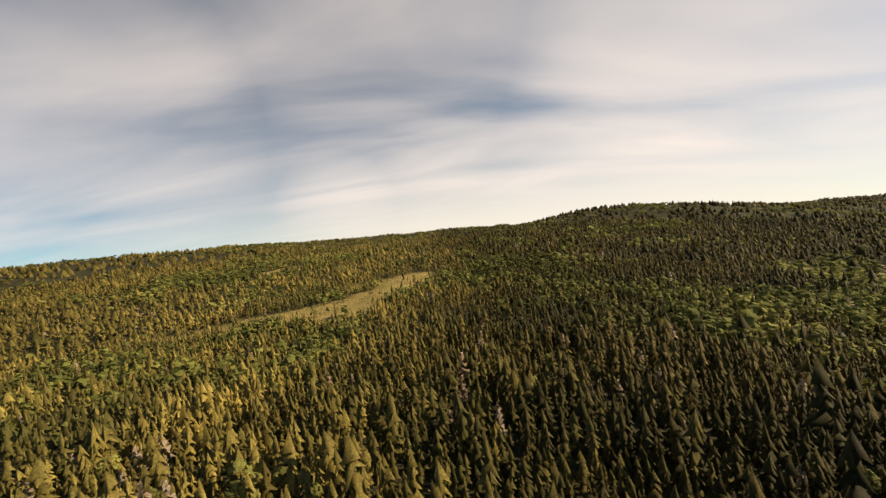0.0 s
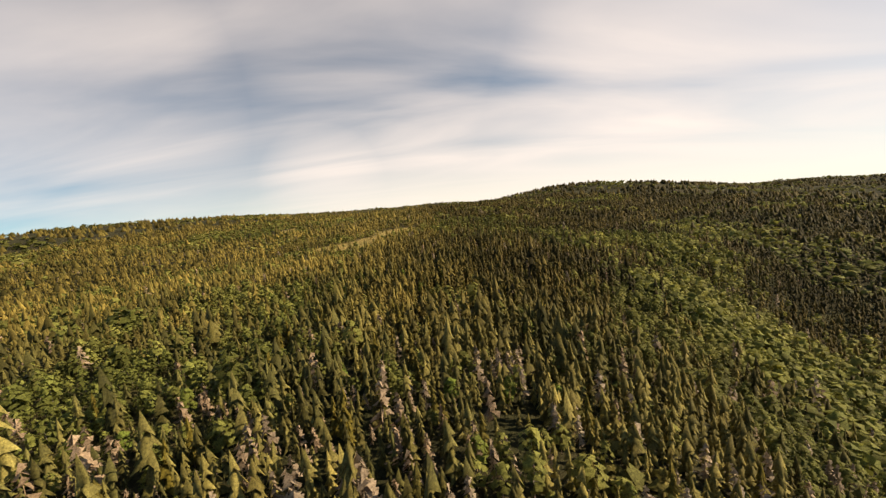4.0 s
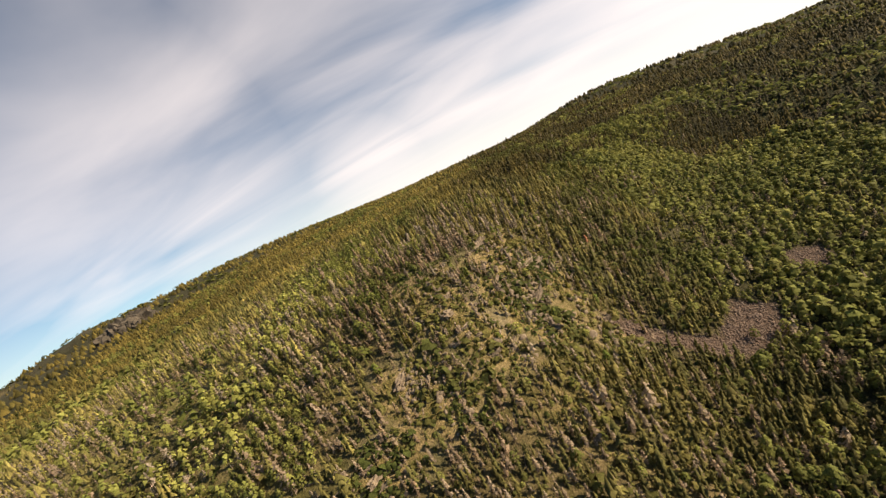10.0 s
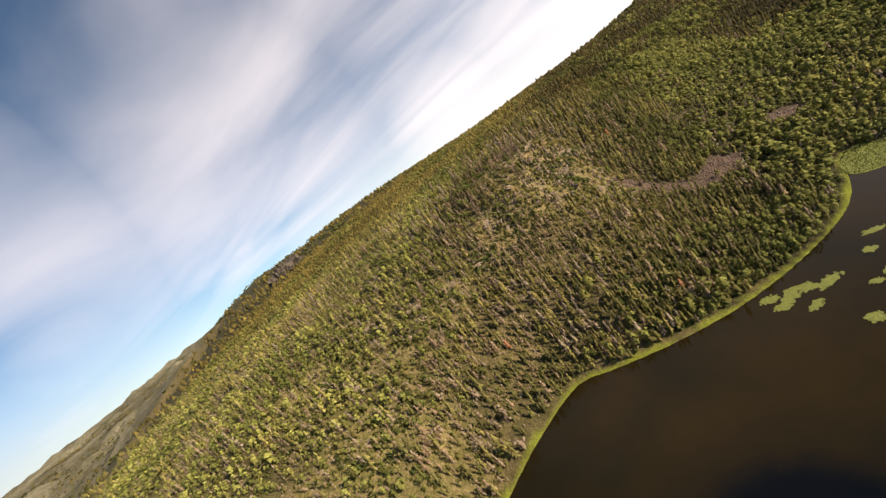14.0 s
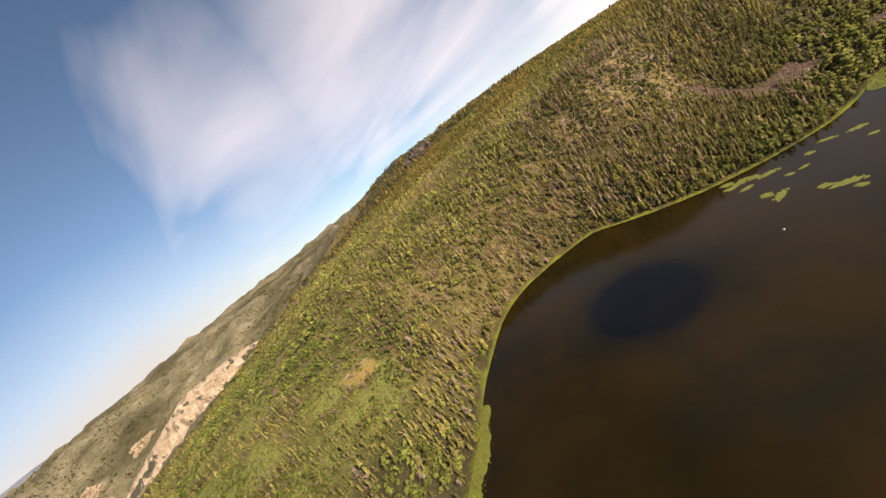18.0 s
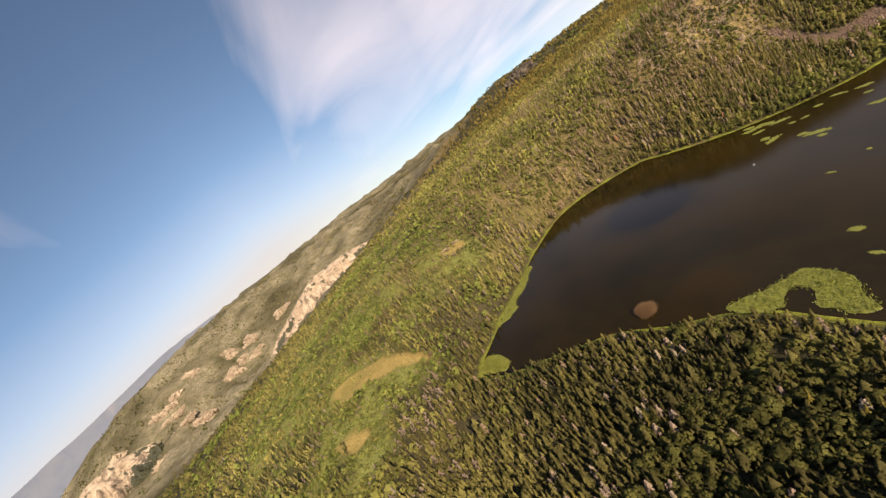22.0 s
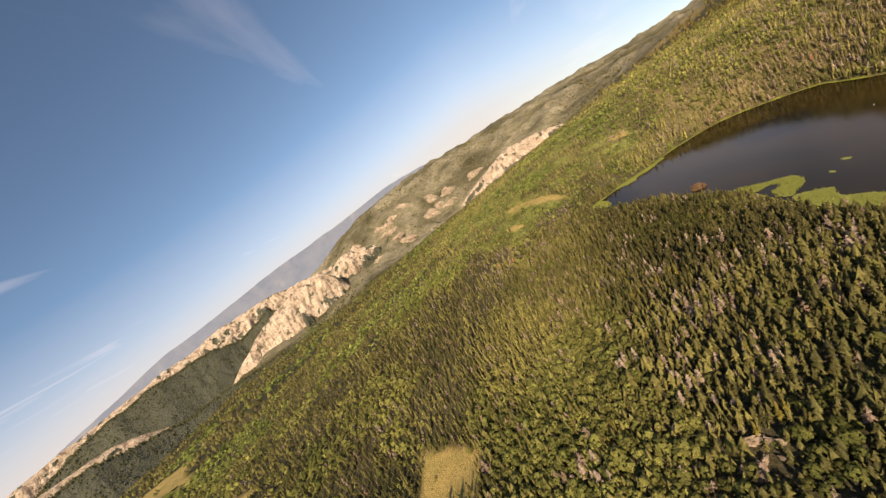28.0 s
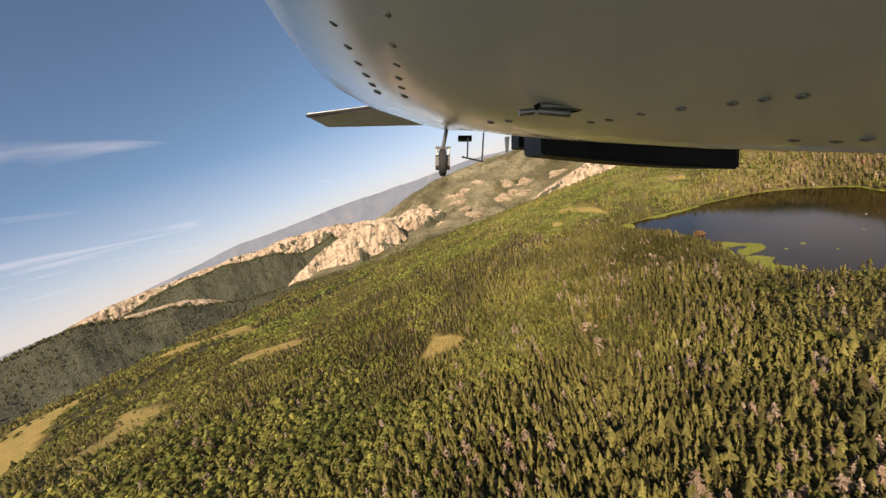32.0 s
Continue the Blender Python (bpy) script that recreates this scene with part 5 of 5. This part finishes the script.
RUBBER, k, b = material("tyre_rubber")
b.inputs["Base Color"].default_value, b.inputs["Roughness"].default_value = (0.02, 0.02, 0.02, 1), 0.85
STEEL, k, b = material("dull_steel")
b.inputs["Base Color"].default_value, b.inputs["Roughness"].default_value, b.inputs["Metallic"].default_value = (0.30, 0.29, 0.27, 1), 0.4, 0.8

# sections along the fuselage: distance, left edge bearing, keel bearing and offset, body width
# first two sections are unseen, added forward of the camera to shade the belly
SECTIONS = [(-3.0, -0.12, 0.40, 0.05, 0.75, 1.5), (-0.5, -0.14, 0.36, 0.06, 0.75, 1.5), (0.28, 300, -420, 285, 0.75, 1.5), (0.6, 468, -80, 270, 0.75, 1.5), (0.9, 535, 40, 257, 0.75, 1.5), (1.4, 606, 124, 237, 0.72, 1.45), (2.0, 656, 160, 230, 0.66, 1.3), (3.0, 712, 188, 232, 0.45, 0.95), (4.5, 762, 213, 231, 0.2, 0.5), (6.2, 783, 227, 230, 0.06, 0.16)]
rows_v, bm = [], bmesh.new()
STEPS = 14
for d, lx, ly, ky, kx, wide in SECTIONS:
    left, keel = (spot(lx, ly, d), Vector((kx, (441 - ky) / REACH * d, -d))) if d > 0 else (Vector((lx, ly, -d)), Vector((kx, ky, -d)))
    outline = []
    for s in range(STEPS + 1):
        q = math.pi / 2 * s / STEPS
        outline.append(Vector((keel.x - (keel.x - left.x) * math.sin(q) ** 0.75, left.y - (left.y - keel.y) * math.cos(q) ** 0.75, -d)))
    tall = wide * 0.9
    for s in range(1, 7):
        q = math.pi * s / 6
        outline.append(Vector((left.x + wide / 2 - wide / 2 * math.cos(q), left.y + tall * math.sin(q) ** 0.8 * 0.9 + 0.02, -d)))
    for s in range(1, STEPS // 2):
        q = s / (STEPS // 2)
        outline.append(Vector((left.x + wide + (keel.x - left.x - wide) * q, outline[STEPS + 6].y + (keel.y - outline[STEPS + 6].y) * math.sin(q * math.pi / 2), -d)))
    rows_v.append([bm.verts.new(p) for p in outline])
for one_row, next_row in zip(rows_v[:-1], rows_v[1:]):
    for s in range(len(one_row)):
        e = (s + 1) % len(one_row)
        bm.faces.new((one_row[s], one_row[e], next_row[e], next_row[s]))
bm.faces.new(rows_v[-1])
bm.faces.new(rows_v[0])
bmesh.ops.recalc_face_normals(bm, faces=bm.faces)
tree_of_skin = BVHTree.FromBMesh(bm)
for face in bm.faces:
    face.smooth = True
part("fuselage", bm, SKIN, airplane, "glossy white riveted fuselage skin")
rivet_me = None
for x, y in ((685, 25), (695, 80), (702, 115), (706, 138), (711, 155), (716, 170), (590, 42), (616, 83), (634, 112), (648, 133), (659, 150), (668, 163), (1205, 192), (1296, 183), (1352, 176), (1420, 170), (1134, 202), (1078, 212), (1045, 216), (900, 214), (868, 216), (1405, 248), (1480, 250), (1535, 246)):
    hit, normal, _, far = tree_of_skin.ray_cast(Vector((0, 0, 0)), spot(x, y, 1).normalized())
    if hit is None:
        continue
    if rivet_me is None:
        bm = bmesh.new()
        bmesh.ops.create_uvsphere(bm, u_segments=12, v_segments=6, radius=1.0)
        for v in bm.verts:
            v.co.z *= 0.45
        for face in bm.faces:
            face.smooth = True
        rivet_me = bpy.data.meshes.new("rivet")
        bm.to_mesh(rivet_me)
        bm.free()
        rivet_me.materials.append(RIVET)
    ob = new("rivet", rivet_me)
    ob.parent = airplane
    size_r = min(0.013, 7.0 / REACH * far)
    ob.matrix_basis = Matrix.Translation(hit) @ normal.to_track_quat("Z", "Y").to_matrix().to_4x4() @ Matrix.Diagonal((size_r, size_r, size_r, 1))


def slab(name, corners, thick, mat, parent, label="", bevel=0.0, way=None):
    """A plate with the given corners, of some thickness."""
    bm = bmesh.new()
    low = [bm.verts.new(p) for p in corners]
    normal = (way or (corners[1] - corners[0]).cross(corners[2] - corners[0]).normalized()) * thick
    top = [bm.verts.new(p + normal) for p in corners]
    bm.faces.new(low)
    bm.faces.new(top[::-1])
    for s in range(len(corners)):
        e = (s + 1) % len(corners)
        bm.faces.new((low[s], low[e], top[e], top[s]))
    bmesh.ops.recalc_face_normals(bm, faces=bm.faces)
    if bevel:
        bmesh.ops.bevel(bm, geom=list(bm.edges), offset=bevel, segments=2, affect="EDGES")
    return part(name, bm, mat, parent, label)


def rod(name, points, radius, mat, parent, label=""):
    """A bent tube."""
    bm = bmesh.new()
    for p, q in zip(points[:-1], points[1:]):
        m = Matrix.Translation((p + q) / 2) @ (q - p).to_track_quat("Z", "Y").to_matrix().to_4x4()
        bmesh.ops.create_cone(bm, segments=10, radius1=radius, radius2=radius, depth=(q - p).length + radius, cap_ends=True, matrix=m)
    return part(name, bm, mat, parent, label)


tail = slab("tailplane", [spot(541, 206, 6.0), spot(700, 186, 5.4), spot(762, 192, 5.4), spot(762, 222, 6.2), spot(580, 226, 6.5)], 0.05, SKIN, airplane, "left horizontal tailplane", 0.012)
slab("leading_edge", [spot(541, 206, 5.95), spot(700, 185, 5.35), spot(748, 189, 5.35), spot(748, 195, 5.36), spot(700, 191, 5.36), spot(546, 209, 5.96)], 0.03, BLACK, tail, "dark strip along the leading edge")
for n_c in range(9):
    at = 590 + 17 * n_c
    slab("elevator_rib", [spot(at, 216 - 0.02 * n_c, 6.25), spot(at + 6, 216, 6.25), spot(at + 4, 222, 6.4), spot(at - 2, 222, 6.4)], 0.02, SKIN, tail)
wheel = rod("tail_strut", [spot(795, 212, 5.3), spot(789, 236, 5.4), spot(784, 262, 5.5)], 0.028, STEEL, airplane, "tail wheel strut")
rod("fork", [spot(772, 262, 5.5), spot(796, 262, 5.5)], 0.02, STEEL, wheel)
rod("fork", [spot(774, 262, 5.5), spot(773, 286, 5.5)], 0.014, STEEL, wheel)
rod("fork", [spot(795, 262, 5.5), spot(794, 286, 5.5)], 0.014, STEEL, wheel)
bm = bmesh.new()
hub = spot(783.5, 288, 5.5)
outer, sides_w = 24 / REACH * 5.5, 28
profile = [(-0.045, 0.55), (-0.055, 0.8), (-0.04, 0.96), (0.0, 1.0), (0.04, 0.96), (0.055, 0.8), (0.045, 0.55)]
loops_w = []
for s in range(sides_w):
    q = 2 * math.pi * s / sides_w
    loops_w.append([bm.verts.new(hub + Vector((px, outer * pr * math.cos(q), outer * pr * math.sin(q)))) for px, pr in profile])
for s in range(sides_w):
    e = (s + 1) % sides_w
    for c in range(len(profile)):
        g = (c + 1) % len(profile)
        bm.faces.new((loops_w[s][c], loops_w[s][g], loops_w[e][g], loops_w[e][c]))
part("tyre", bm, RUBBER, wheel, "worn black tail wheel tyre")
rod("rim", [hub + Vector((-0.05, 0, 0)), hub + Vector((0.05, 0, 0))], outer * 0.55, STEEL, wheel)
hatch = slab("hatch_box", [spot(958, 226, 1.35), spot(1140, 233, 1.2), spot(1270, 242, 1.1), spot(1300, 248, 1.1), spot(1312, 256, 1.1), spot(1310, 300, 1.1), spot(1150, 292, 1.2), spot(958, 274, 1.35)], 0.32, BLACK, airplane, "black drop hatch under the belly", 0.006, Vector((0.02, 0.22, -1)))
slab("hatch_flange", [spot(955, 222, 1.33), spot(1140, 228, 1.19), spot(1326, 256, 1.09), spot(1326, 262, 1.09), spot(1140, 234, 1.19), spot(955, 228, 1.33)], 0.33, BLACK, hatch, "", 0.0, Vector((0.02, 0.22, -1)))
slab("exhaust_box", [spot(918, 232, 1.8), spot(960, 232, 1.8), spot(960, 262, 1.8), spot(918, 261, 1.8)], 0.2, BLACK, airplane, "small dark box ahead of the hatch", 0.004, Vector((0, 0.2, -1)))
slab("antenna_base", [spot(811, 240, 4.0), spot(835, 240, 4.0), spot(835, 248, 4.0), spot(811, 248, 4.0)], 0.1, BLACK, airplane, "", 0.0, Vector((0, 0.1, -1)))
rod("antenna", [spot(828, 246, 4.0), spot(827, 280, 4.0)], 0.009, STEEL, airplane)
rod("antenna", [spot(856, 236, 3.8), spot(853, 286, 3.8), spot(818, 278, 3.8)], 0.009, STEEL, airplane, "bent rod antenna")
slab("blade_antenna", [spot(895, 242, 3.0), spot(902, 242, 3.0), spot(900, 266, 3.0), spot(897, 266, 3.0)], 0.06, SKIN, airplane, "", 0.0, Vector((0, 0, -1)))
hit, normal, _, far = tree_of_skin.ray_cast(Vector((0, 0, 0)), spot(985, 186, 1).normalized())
if hit is not None:
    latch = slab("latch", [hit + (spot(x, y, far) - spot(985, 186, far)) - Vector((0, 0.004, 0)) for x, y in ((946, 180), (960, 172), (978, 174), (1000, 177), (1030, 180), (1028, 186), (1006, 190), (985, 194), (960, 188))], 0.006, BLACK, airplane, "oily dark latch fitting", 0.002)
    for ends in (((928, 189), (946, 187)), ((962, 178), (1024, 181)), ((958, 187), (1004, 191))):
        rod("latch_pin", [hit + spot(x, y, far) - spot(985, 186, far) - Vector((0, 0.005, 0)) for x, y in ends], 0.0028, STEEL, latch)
